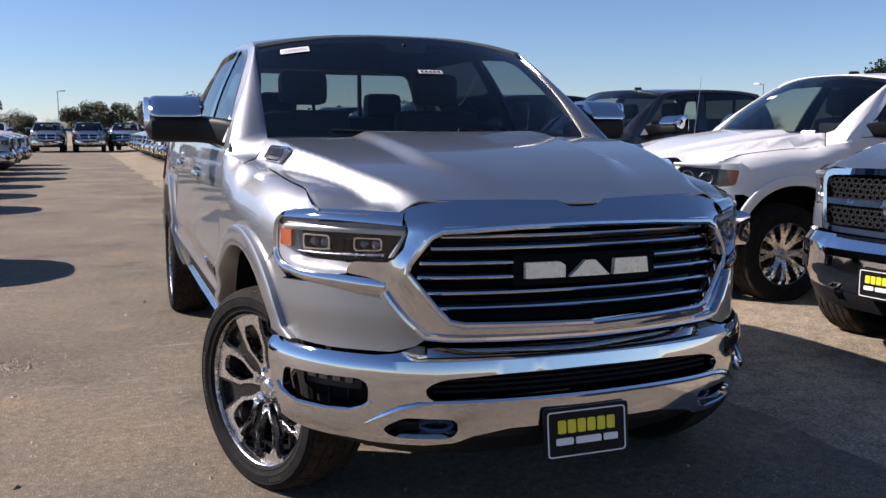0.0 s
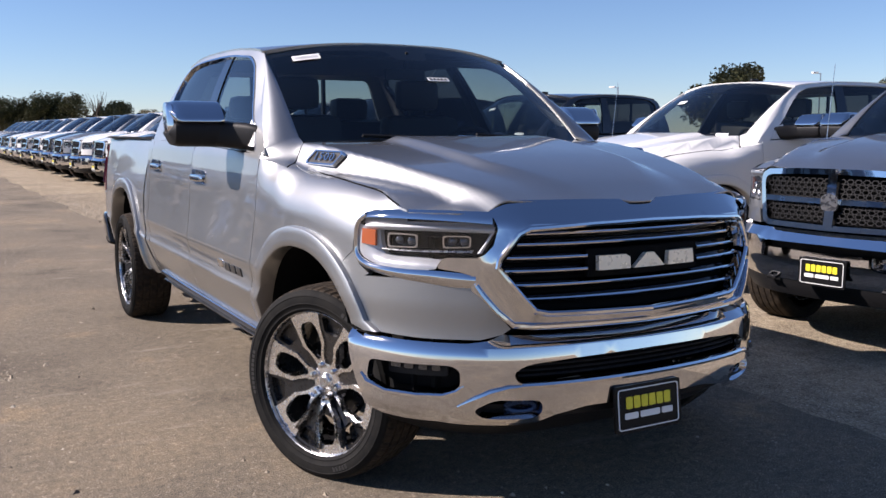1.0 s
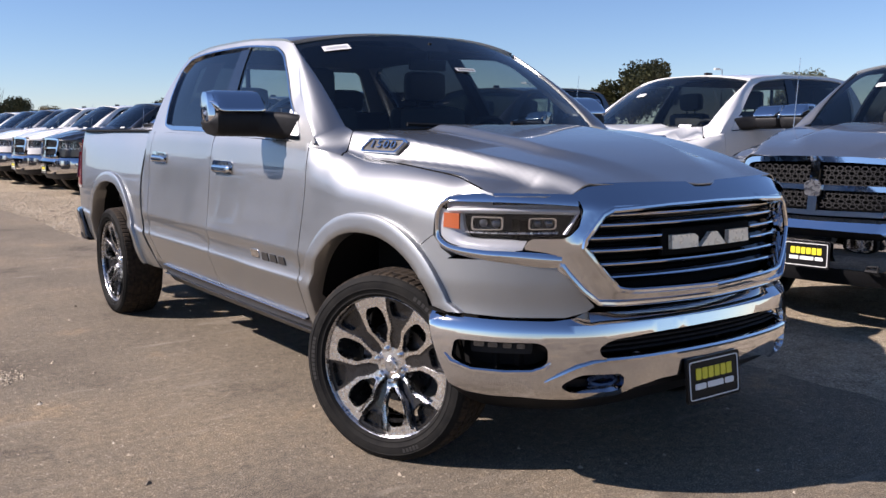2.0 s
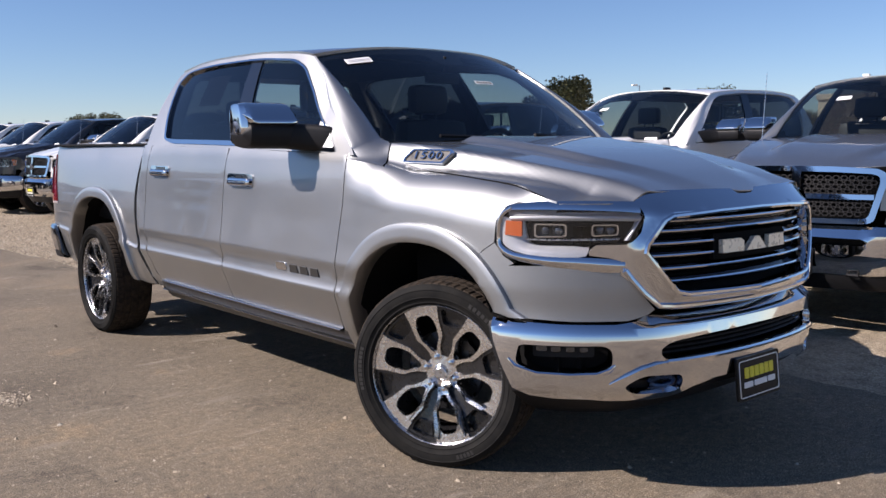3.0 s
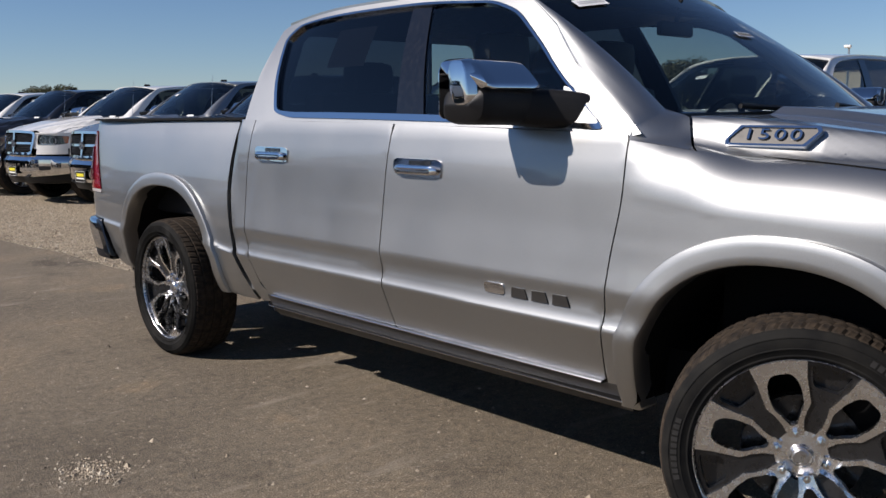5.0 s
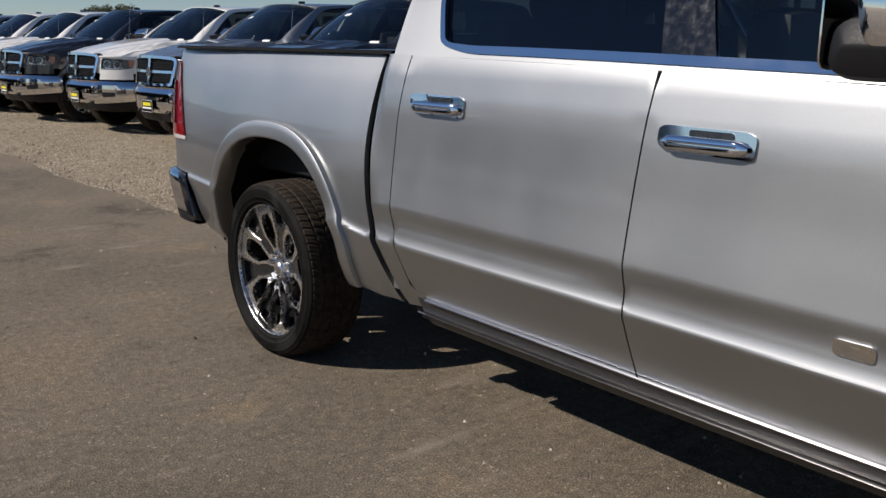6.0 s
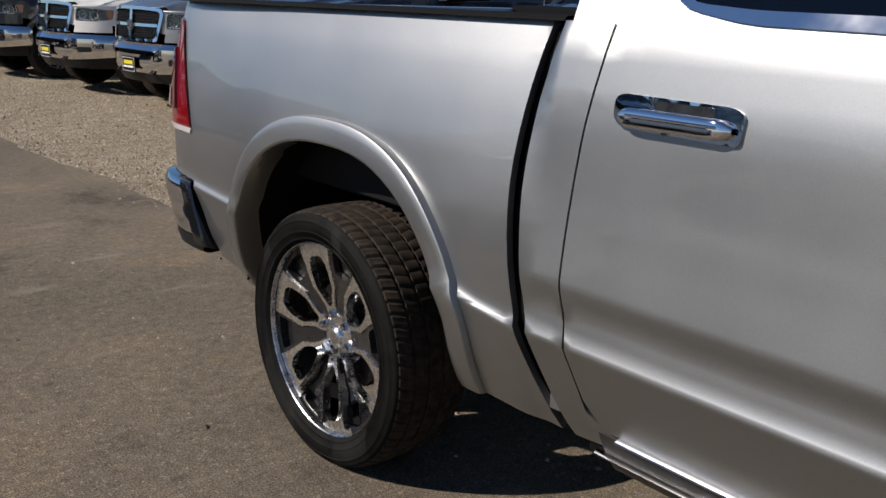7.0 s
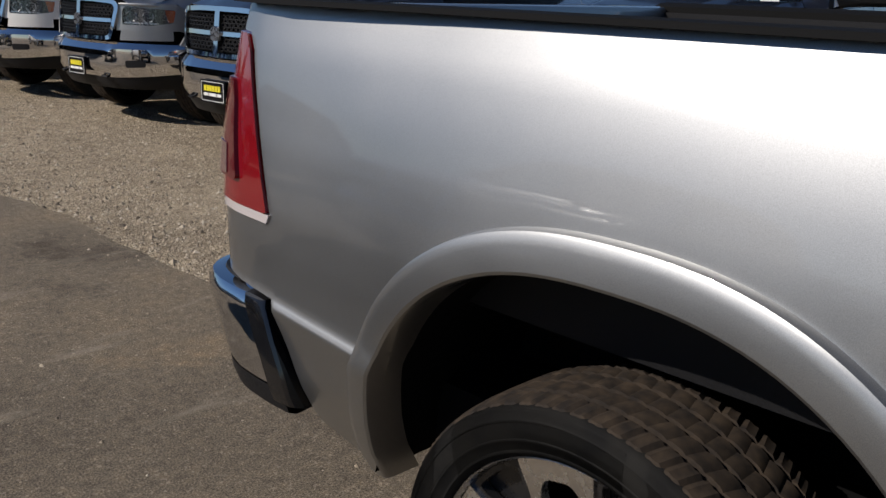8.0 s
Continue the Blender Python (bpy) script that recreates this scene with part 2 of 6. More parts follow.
def tube(path, r, n=10, cap=True):
    """A round bar along the path; r is a radius or one for each point."""
    rows = []
    path = [Vector(p) for p in path]
    for i, p in enumerate(path):
        d = (path[min(i + 1, len(path) - 1)] - path[max(i - 1, 0)]).normalized()
        a = d.orthogonal().normalized() if i == 0 else (a - d * a.dot(d)).normalized()
        b = d.cross(a)
        rr = r[i] if isinstance(r, (list, tuple)) else r
        rows.append([tuple(p + (a * math.cos(2 * math.pi * k / n) + b * math.sin(2 * math.pi * k / n)) * rr) for k in range(n)])
    pts, faces = grid(rows, closed_v=True)
    if cap:
        faces += [tuple(range(n)), tuple(range(len(pts) - n, len(pts)))]
    return pts, faces


def lathe(profile, n=48, closed=False):
    """A surface turned about the x axis from (x, r) points."""
    rows = [[(x, r * math.cos(2 * math.pi * k / n), r * math.sin(2 * math.pi * k / n)) for k in range(n)] for x, r in profile]
    return grid(rows, closed_u=closed, closed_v=True)


def slab(outlines, depth, step=0.05, place=None, dome=0.0):
    """A flat shape in (u, v) with thickness: front at 0, back at -depth along w; place maps (u, v, w) to the world."""
    place = place or (lambda u, v, w: (u, v, w))
    front = sheet(outlines, lambda u, v: (u, v, 0.0), step, 0.0)
    k = len(front[0])
    pts = list(front[0]) + [(p[0], p[1], -depth) for p in front[0]]
    faces = list(front[1]) + [tuple(i + k for i in reversed(q)) for q in front[1]]
    ed = set()
    for q in front[1]:
        for a, b in zip(q, q[1:] + q[:1]):
            ed.add((a, b))
    faces += [(b, a, a + k, b + k) for a, b in ed if (b, a) not in ed]
    return [place(*p) for p in pts], faces

# ---- pickup truck: its body runs along y, the nose at -y, front axle at y = 0 ----
WB, TYRE_R = 3.85, 0.405
NOSE = [(0, -.885), (.25, -.872), (.45, -.838), (.59, -.785), (.72, -.69), (.82, -.585), (.895, -.46), (.94, -.33), (.972, -.15), (.99, .1),
        (1.005, .5), (1.012, 1.5), (1.012, 3), (1.006, 4), (.992, 4.5), (.980, 4.78), (.966, 4.89), (.935, 4.965), (.86, 5.01)]


def plan_curve(points, n=16):
    """The body's outline seen from above, from the middle of the nose to the tail: place and outward normal by length along it."""
    P = [np.array(p, float) for p in points]
    P = [np.array([-P[1][0], P[1][1]])] + P + [2 * P[-1] - P[-2]]
    o = []
    for i in range(1, len(P) - 2):
        a, b, c, d = P[i - 1:i + 3]
        for k in range(n):
            t = k / n
            o.append(.5 * (2 * b + (c - a) * t + (2 * a - 5 * b + 4 * c - d) * t * t + (3 * b - a - 3 * c + d) * t**3))
    o.append(P[-2])
    C = np.array(o)
    s = np.concatenate([[0], np.cumsum(np.hypot(*np.diff(C, axis=0).T))])
    T = np.gradient(C, s, axis=0)
    T /= np.linalg.norm(T, axis=1)[:, None]
    return s, C, np.c_[T[:, 1], -T[:, 0]]


S_, C_, N_ = plan_curve(NOSE)


def at_s(s):
    return tuple(float(np.interp(s, S_, q)) for q in (C_[:, 0], C_[:, 1], N_[:, 0], N_[:, 1]))


def s_x(x):
    """Length along the outline at the half width x, on the nose."""
    k = int(np.argmax(C_[:, 0] > 0.97))
    return float(np.interp(x, C_[:k, 0], S_[:k]))


def s_y(y):
    """Length along the outline at the station y, on the flank."""
    return float(np.interp(y, C_[:, 1], S_))


SIDE_Z = [.36, .44, .50, .56, .62, .682, .690, .698, .712, .75, .805, .816, .826, .85, .89, .94, 1.0, 1.08, 1.16, 1.23, 1.30, 1.38, 1.45]
SIDE_D = [-.154, -.093, -.058, -.029, -.004, .0185, .0190, .0165, .0112, .0065, .0184, .0206, .0214, .0186, .0135, .0080, .0030, -.001, -.004, -.010, -.021, -.048, -.075]
BED_D = [-.14, -.076, -.040, -.015, .005, .0200, .0192, .0140, .0100, .0105, .0125, .0128, .0130, .0130, .0128, .0115, .0070, -.0025, -.0145, -.0265, -.040, -.061, -.084]


def SIDE(z, bed=0.0, tail=0.0):
    lean = -.020 * max(0.0, (z - 1.02) / .36) ** 1.6 * (1 - tail)
    return float(np.interp(z, SIDE_Z, SIDE_D)) * (1 - bed) + ((float(np.interp(z, SIDE_Z, BED_D)) + lean) * bed if bed else 0.0)


def drop(y):
    """How far the ledge along the flank lies above its usual height."""
    return float(np.interp(y, [.3, 2.0, 3.05, 3.15, 3.27, 4.40, 4.75], [-.014, 0, .002, .012, .036, .016, .034]))


CREASES = [lambda s, z=z: z + drop(at_s(abs(s))[1]) for z in (.662, .674, .682, .690, .698, .712, .73, .795, .806, .816, .826, .836, .85)]
CREST = spline([-.9, -.62, -.55, -.48, -.40, -.30, -.20, 0, .20, .32, .42, .60], [1.128, 1.140, 1.150, 1.172, 1.192, 1.208, 1.219, 1.237, 1.249, 1.258, 1.272, 1.30])


SHOULDER = [lambda s, k=k: CREST(min(at_s(abs(s))[1], .6)) - .18 * (1 - k) for k in (-.06, .04, .13, .22, .31, .40, .49, .58, .67, .76, .85, .93)]


def flank(sg, rolled=True):
    """The body's skin: s along the outline, v the height; above the shoulder of the wing it rolls inwards to the bonnet."""
    def f(s, v):
        x, y, nx, ny = at_s(s)
        w = smooth01(s_y(-.35), s_y(.35), s)
        fender = (1 - smooth01(s_y(.44), s_y(.62), s)) * smooth01(s_y(-.60), s_y(-.34), s) if rolled else 0
        prof = SIDE(v - drop(y) * smooth01(.56, .66, v) * (1 - smooth01(.86, .98, v)), smooth01(2.96, 3.04, y), smooth01(4.25, 4.8, y)) * (0.25 + 0.75 * w)
        r = 0.18
        z1 = CREST(min(y, .6)) - r
        d, z = prof, v - .028 * smooth01(.66, .50, v) * smooth01(-.2, .3, y)
        if fender > 0 and v > z1:
            a = min((v - z1) / r, 1.1) * 1.25
            dz, dx = 0.1897 * math.sin(a), 0.20 * (1 - math.cos(a))
            d = fender * (SIDE(z1) * (0.25 + 0.75 * w) - dx * (0.80 + 0.20 * w) * (1 - .5 * smooth01(.20, .40, y))) + (1 - fender) * prof
            z = fender * (z1 + dz) + (1 - fender) * v
        return sg * (x + nx * d), y + ny * d, z
    return f


def arch(cy, top, back, fore, low_b, low_f, z0=.40, n=64, p=.86):
    """A wheel arch's outline in (y, z), from its rear foot over the top to its front foot."""
    out = []
    for i in range(n + 1):
        a = math.pi * i / n
        c, s = math.cos(a), math.sin(a)
        hw = back if c > 0 else fore
        out.append((cy + hw * math.copysign(abs(c) ** p, c), z0 + (top - z0) * abs(s) ** p))
    out = [(out[0][0] + .01, low_b)] + [q for q in out if q[1] > (low_b if q[0] > cy else low_f) + .01] + [(out[-1][0] - .0, low_f)]
    return out


ARCH_F = arch(.075, .953, .485, .475, .43, .70)
ARCH_R = arch(3.80, .996, .585, .555, .43, .48, z0=.38, p=.82)
ARCH_FO = arch(.075, 1.039, .565, .545, .43, .70)
ARCH_RO = arch(3.80, 1.074, .648, .635, .43, .48, z0=.38, p=.84)


def sz(pts):
    return [(s_y(y), z) for y, z in pts]


# shut lines between the panels: (height, station)
CUT_A = [(.43, .690), (.53, .685), (.70, .661), (.93, .638), (1.13, .604), (1.30, .598)]
CUT_B = [(.50, 1.780), (.60, 1.792), (.80, 1.804), (1.0, 1.798), (1.15, 1.782), (1.30, 1.765)]
CUT_C = [(.505, 2.71), (.535, 2.795), (.60, 2.837), (.70, 2.868), (.90, 2.888), (1.1, 2.876), (1.29, 2.846)]
CUT_D = [(.47, 2.905), (.54, 2.936), (.62, 2.974), (.75, 3.015), (.97, 3.042), (1.2, 3.034), (1.37, 3.012)]


def cut(line, d, z0=0, z1=9):
    f = spline([z for z, _ in line], [y for _, y in line])
    a, b = max(z0, line[0][0]), min(z1, line[-1][0])
    return [(s_y(f(z) + d), z) for z in np.linspace(a, b, 16)]


def flare(sg, inner, outer, thin=1.0):
    """A painted wheel-arch lip that stands proud of the skin and turns in to the well."""
    skin = flank(sg)
    m = min(len(inner), len(outer))
    rows = []
    for k in range(m):
        (yi, zi), (yo, zo) = inner[round(k * (len(inner) - 1) / (m - 1))], outer[round(k * (len(outer) - 1) / (m - 1))]
        row = []
        for t, d in ((0, -.004), (.012, .012), (.05, .020), (.12, .0225), (.35, .0235), (.65, .0235), (.88, .0225), (.96, .018), (1, .008), (1.0, -.03), (.99, -.07)):
            y, z = yo + (yi - yo) * t, zo + (zi - zo) * t
            s = s_y(y)
            p = skin(s, z)
            _, _, nx, ny = at_s(s)
            row.append((p[0] + sg * nx * d * thin, p[1] + ny * d * thin, p[2]))
        rows.append(row)
    return grid(rows)


def well(sg, path, x_in, x_out=.965):
    """The dark liner of a wheel housing."""
    rows = [[(sg * x, y, z) for x in (x_out, x_out - .12, x_in)] for y, z in path]
    top = grid(rows)
    c = [(sg * x_in, y, z) for y, z in path]
    return join(top, (c, [tuple(range(len(c)))]))


def tyre_mesh():
    """Both sidewalls with their moulded beads, in one shell under the tread."""
    half = [(-.118, .300), (-.128, .306), (-.1318, .311), (-.1340, .313), (-.1342, .316), (-.1335, .318), (-.1388, .333), (-.1408, .3350), (-.1410, .3375), (-.1400, .339),
            (-.1412, .352), (-.1395, .366), (-.1410, .3675), (-.1405, .3705), (-.1380, .3725), (-.1335, .383), (-.130, .388), (-.121, .392)]
    return lathe(half + [(-x, r) for x, r in reversed(half)], 96)


def lettering_mesh():
    """Raised plain blocks in two arcs on the sidewall."""
    out = []
    for start, count, gap in ((.35, 8, .062), (2.6, 10, .056), (4.75, 5, .05)):
        for k in range(count):
            a0 = start + k * gap
            rows = [[(.1412 + w, r * math.cos(a), r * math.sin(a)) for r, w in ((.343, -.004), (.344, .0012), (.361, .0008), (.362, -.004))] for a in (a0, a0 + .004, a0 + gap * .68, a0 + gap * .70)]
            out.append(grid(rows))
    return join(*out)


def tread_mesh(n=280):
    """Ribs, grooves, slanted sipes and shoulder blocks round the tyre."""
    xs = [-.126, -.121, -.108, -.092, -.082, -.0805, -.0725, -.071, -.055, -.040, -.031, -.0295, -.0225, -.021, -.007]
    xs = xs + [-x for x in reversed(xs)]
    rows = []
    for k in range(n):
        row = []
        for x in xs:
            a = abs(x)
            r = TYRE_R - .0095 * (a / .121) ** 4
            if .0725 <= a <= .0805 or .0225 <= a <= .0295:
                r -= .0075
            elif a > .081:
                r -= .005 if k % 4 == 0 else (.0018 if k % 4 == 2 else 0)
            elif a > .03:
                r -= .0032 if k % 4 == 1 else 0
            else:
                r -= .0028 if k % 4 == 3 else 0
            if a > .125:
                r = .3870 if k % 4 else .3845
            q = 2 * math.pi * (k + (.30 * a / .01 if a > .03 else 0)) / n
            row.append((x, r * math.cos(q), r * math.sin(q)))
        rows.append(row)
    return grid(rows, closed_u=True)


def dish(r):
    return .106 - .058 * (1 - min(r / .290, 1.0)) ** 1.3


def polar(pts, turn, w=0.0):
    """(r, offset) outlines of one spoke sector laid on the wheel's face."""
    c, s = math.cos(turn), math.sin(turn)

    def f(u, v):
        return dish(math.hypot(u, v)) + w, u * c - v * s, u * s + v * c
    return f


SPOKE_OUT = [(.060, .022), (.10, .029), (.130, .043), (.158, .062), (.20, .066), (.235, .069), (.262, .075), (.289, .081), (.2965, .0),
             (.289, -.081), (.262, -.075), (.235, -.069), (.20, -.066), (.158, -.062), (.130, -.043), (.10, -.029), (.060, -.022)]
SPOKE_HOLE = rounded([(.094, .010), (.124, .024), (.153, .043), (.20, .047), (.234, .042), (.256, .026), (.256, -.026), (.234, -.042), (.20, -.047), (.153, -.043), (.124, -.024), (.094, -.010)], .012, 3)
POCKET = [(.075, .016), (.13, .030), (.17, .040), (.205, .062), (.24, .074), (.290, .088), (.2965, 0), (.290, -.088), (.24, -.074), (.205, -.062), (.17, -.040), (.13, -.030), (.075, -.016)]
POCKET_HOLE = rounded([(.215, .034), (.278, .058), (.284, 0), (.278, -.058), (.215, -.034)], .012, 2)


class Wheels:
    """The meshes of one wheel, shared by all of a kind."""
    def __init__(self, fancy=True):
        self.fancy = fancy
        self.kit = None

    def make(self, name, m, parent):
        w = empty(name)
        w.parent = parent
        w.matrix_local = m
        if self.kit:
            for nm, me, parent_i, label in self.kit:
                tagged(part(nm, me, None, w, label), kind="stuff" if nm == "lettering" else "")
            return w
        made = []

        def add(nm, data, mat, label=""):
            ob = part(nm, data, mat, w, label)
            made.append((nm, ob.data, None, label))
        shrink = Matrix.Diagonal((1, 1, 1, 1)) if self.fancy else Matrix.Diagonal((.97, .84, .84, 1))
        wall = [] if self.fancy else [lathe([(.112, .312), (.119, .295), (.118, .272), (.108, .250)], 48)]
        add("tyre", join(tyre_mesh(), *wall), M_RUBBER, "black road tyre sidewall")
        if self.fancy:
            tagged(part("lettering", lettering_mesh(), M_LETTER, w, "raised plain blocks on the sidewall"), kind="stuff")
            made.append(("lettering", w.children[-1].data, None, "raised plain blocks on the sidewall"))
        add("tread", tread_mesh(280 if self.fancy else 60), M_TREAD, "dusty brown tyre tread")
        add("rim", moved(lathe([(.118, .304), (.121, .3035), (.122, .3015), (.119, .2985), (.108, .296)], 64), shrink), M_SATIN, "bright machined rim lip")
        add("barrel", moved(lathe([(.108, .296), (.090, .290), (.02, .272), (-.08, .262), (-.12, .290), (-.12, .302)], 48), shrink), M_DARKMETAL, "dark wheel barrel")
        if self.fancy:
            add("brake_disc", lathe([(.01, .05), (.02, .17), (.0, .175), (-.01, .05)], 32), M_DARKMETAL)
        if self.fancy:
            for k in range(6):
                a = math.radians(60 * k + 30)
                add("spoke", sheet([SPOKE_OUT, SPOKE_HOLE], polar(None, a), .02, .022, .014), M_SPOKE, "polished forked spoke")
                a += math.radians(30)
                add("pocket", join(sheet([POCKET, POCKET_HOLE], polar(None, a, -.006), .025, .02, .016), sheet([POCKET_HOLE], polar(None, a, -.030), .03, 0, .02)),
                    M_DARKMETAL, "dark painted pocket between spokes")
        else:
            for k in range(8):
                a = math.radians(45 * k)
                add("spoke", moved(sheet([[(.05, .030), (.16, .032), (.290, .072), (.290, .020), (.19, .004), (.19, -.004), (.290, -.020), (.290, -.072), (.16, -.032), (.05, -.030)]], polar(None, a), .05, .03, .04), shrink),
                    M_SPOKE, "bright alloy spoke")
            add("backing", lathe([(.03, .03), (.03, .27)], 32), M_DARKMETAL)
        add("hub_cap", lathe([(.074, .001), (.074, .027), (.069, .033), (.060, .036), (.055, .086), (.03, .094)], 32), M_SPOKE, "bright alloy hub")
        add("emblem", lathe([(.0755, .001), (.0765, .020), (.074, .024)], 20), M_SATIN)
        for k in range(6 if self.fancy else 0):
            a = 2 * math.pi * (k + .5) / 6
            nut = moved(lathe([(.082, .001), (.080, .010), (.070, .0130), (.04, .0130)], 6), Matrix.Translation((0, .069 * math.cos(a), .069 * math.sin(a))))
            add("lug_nut", nut, M_CHROME)
        self.kit = made
        return w


def band(f, s0, s1, lo, hi, n, bulge, m=7, back=.03):
    """A moulding along the skin f from s0 to s1 between the heights lo(t) and hi(t), rounded out by bulge."""
    rows = []
    for i in range(n + 1):
        t = i / n
        s = s0 + (s1 - s0) * t
        a, b = lo(t), hi(t)
        q = at_s(abs(s))
        row = []
        for k in range(-1, m + 2):
            u = min(max(k / m, 0), 1)
            d = -back if k in (-1, m + 1) else bulge * math.sin(math.pi * (.12 + .76 * u))
            sg = math.copysign(1, s)
            p = f(sg)(abs(s), a + (b - a) * u)
            row.append((p[0] + sg * q[2] * d, p[1] + q[3] * d, p[2]))
        rows.append(row)
    return grid(rows)


# greenhouse
RAIL_Z = spline([.9, 1.2, 1.6, 2.1, 2.6, 2.96], [1.69, 1.815, 1.868, 1.886, 1.876, 1.838])
RAIL_X = spline([.9, 1.2, 1.6, 2.1, 2.6, 2.96], [.775, .745, .728, .722, .715, .70])
BELT_Z = spline([.4, .7, 1.7, 2.6, 2.95], [1.30, 1.322, 1.353, 1.370, 1.374])


def house(sg):
    """The cab's side above the belt: y along, t from the belt (0) to the roof rail (1)."""
    def f(y, t):
        zb, zr, xr = BELT_Z(y), RAIL_Z(max(y, .9)), RAIL_X(max(y, .9))
        xb = .998 + SIDE(zb)
        return sg * (xb + (xr - xb) * t + .022 * math.sin(math.pi * min(t, 1))), y, zb + (zr - zb) * t
    return f


DLO = [(.70, .02), (1.70, .02), (2.56, .02), (2.71, .07), (2.775, .35), (2.86, .85), (2.78, .955), (1.85, .955), (1.40, .945), (1.25, .88), (1.07, .68), (.87, .38)]


def roof_z(x, y):
    u = min(abs(x) / .735, 1.0)
    zc = 1.893 + .025 * math.sin(math.pi * min(max((y - 1.05) / 1.9, 0), 1))
    return zc + (RAIL_Z(y) + .012 - zc) * u ** 3.2


def screen(u, w):
    """The windscreen: u from -1 to 1 across, w from the scuttle (0) to the header (1)."""
    x = u * (.865 + (.735 - .865) * w)
    y0, y1 = .365 + .205 * u * u, 1.13 + .105 * u * u
    z0, z1 = 1.350 - .005 * u * u, 1.890 - .072 * abs(u) ** 2.5
    return x, y0 + (y1 - y0) * w - .03 * math.sin(math.pi * w), z0 + (z1 - z0) * w + .018 * math.sin(math.pi * w)


HOOD_C = spline([-.88, -.8, -.6, -.3, 0, .3, .45], [1.157, 1.181, 1.244, 1.315, 1.362, 1.397, 1.405])
HOOD_F = [(0, -.848), (.045, -.846), (.085, -.826), (.30, -.812), (.50, -.770), (.565, -.755), (.62, -.738), (.70, -.703), (.77, -.640), (.826, -.572)]
SEAM = [flank(1)(s_y(y), CREST(y)) for y in (-.52, -.495, -.47, -.445, -.42, -.39, -.36, -.33, -.30, -.25, -.2, -.15, -.1, -.05, 0, .05, .1, .2, .3, .38)]


def hood_z(x, y):
    """The bonnet: steep at its side edges and front corners, a raised centre."""
    x = abs(x)
    xe = float(np.interp(y, [HOOD_F[-1][1]] + [p[1] for p in SEAM], [HOOD_F[-1][0]] + [p[0] for p in SEAM]))
    e, c = CREST(y) if y > -.57 else 1.139, HOOD_C(y)
    front = float(np.interp(x, [p[0] for p in HOOD_F], [p[1] for p in HOOD_F]))
    fade = smooth01(-.80, -.25, y)
    shelf = c - .010 - .018 * fade - .012 * max(0, x - .45)
    xb = float(np.interp(y, [-.82, -.68, -.35, .05, .32, .50], [.575, .60, .70, .808, .838, .850]))
    lip = e + .10 * max(xe - x, 0) + .005 * (1 - (1 - min(max(xe - x, 0) / .03, 1)) ** 2)
    val = lip + (shelf - lip) * smooth01(xb + .045 - .010 * fade, xb - .060 + .020 * fade, x)
    xd = float(np.interp(y, [-.85, -.63, -.35, .35], [.24, .30, .40, .435]))
    val += (c - shelf) * smooth01(xd + .12 - .08 * fade, xd - .13 + .085 * fade, x)
    # the front edge rolls down to the lamps and the grille
    inner = smooth01(.64, .50, x)
    at_edge = 1.139 + (HOOD_C(front) - 1.139) * smooth01(.62, .51, x)
    roll = 1 - (1 - min(max(y - front, 0) / .20, 1)) ** 1.7
    roll += (1 - roll) * inner
    return at_edge + (val - at_edge) * roll


def s_at(x, y):
    """Length along the outline at the point nearest to (x, y)."""
    d = np.hypot(C_[:, 0] - abs(x), C_[:, 1] - y)
    k = int(np.argmin(d))
    lo, hi = max(k - 1, 0), min(k + 1, len(S_) - 1)
    t = C_[hi] - C_[lo]
    w = float(np.dot(np.array((abs(x), y)) - C_[lo], t) / np.dot(t, t))
    return float(S_[lo] + (S_[hi] - S_[lo]) * min(max(w, 0), 1))


def ribbon(f, one, two, n, bulge, d0=0.0, d1=0.0, m=7, back=.02):
    """A moulding between two lines on the skin, each a list of (x, y, z); its section bulges out and turns in at both edges."""
    def line(pts):
        q = [(s_at(x, y), z) for x, y, z in pts]
        k = np.linspace(0, 1, len(q))
        return spline(k, [a for a, _ in q]), spline(k, [c for _, c in q])
    (s0, z0), (s1, z1) = line(one), line(two)
    rows = []
    for i in range(n + 1):
        t = i / n
        row = []
        for j in range(-1, m + 2):
            u = min(max(j / m, 0), 1)
            d = d0 + (d1 - d0) * u + (-back if j in (-1, m + 1) else bulge * math.sin(math.pi * u))
            s = s0(t) + (s1(t) - s0(t)) * u
            row.append(f(d)(s, z0(t) + (z1(t) - z0(t)) * u))
        rows.append(row)
    return grid(rows)


def text_mesh(body, size, depth):
    cu = bpy.data.curves.new("text", "FONT")
    cu.body, cu.size, cu.extrude, cu.align_x, cu.align_y = body, size, depth, "CENTER", "CENTER"
    ob = bpy.data.objects.new("text", cu)
    me = bpy.data.meshes.new_from_object(ob)
    data = [tuple(v.co) for v in me.vertices], [tuple(p.vertices) for p in me.polygons]
    bpy.data.objects.remove(ob)
    bpy.data.curves.remove(cu)
    bpy.data.meshes.remove(me)
    return data


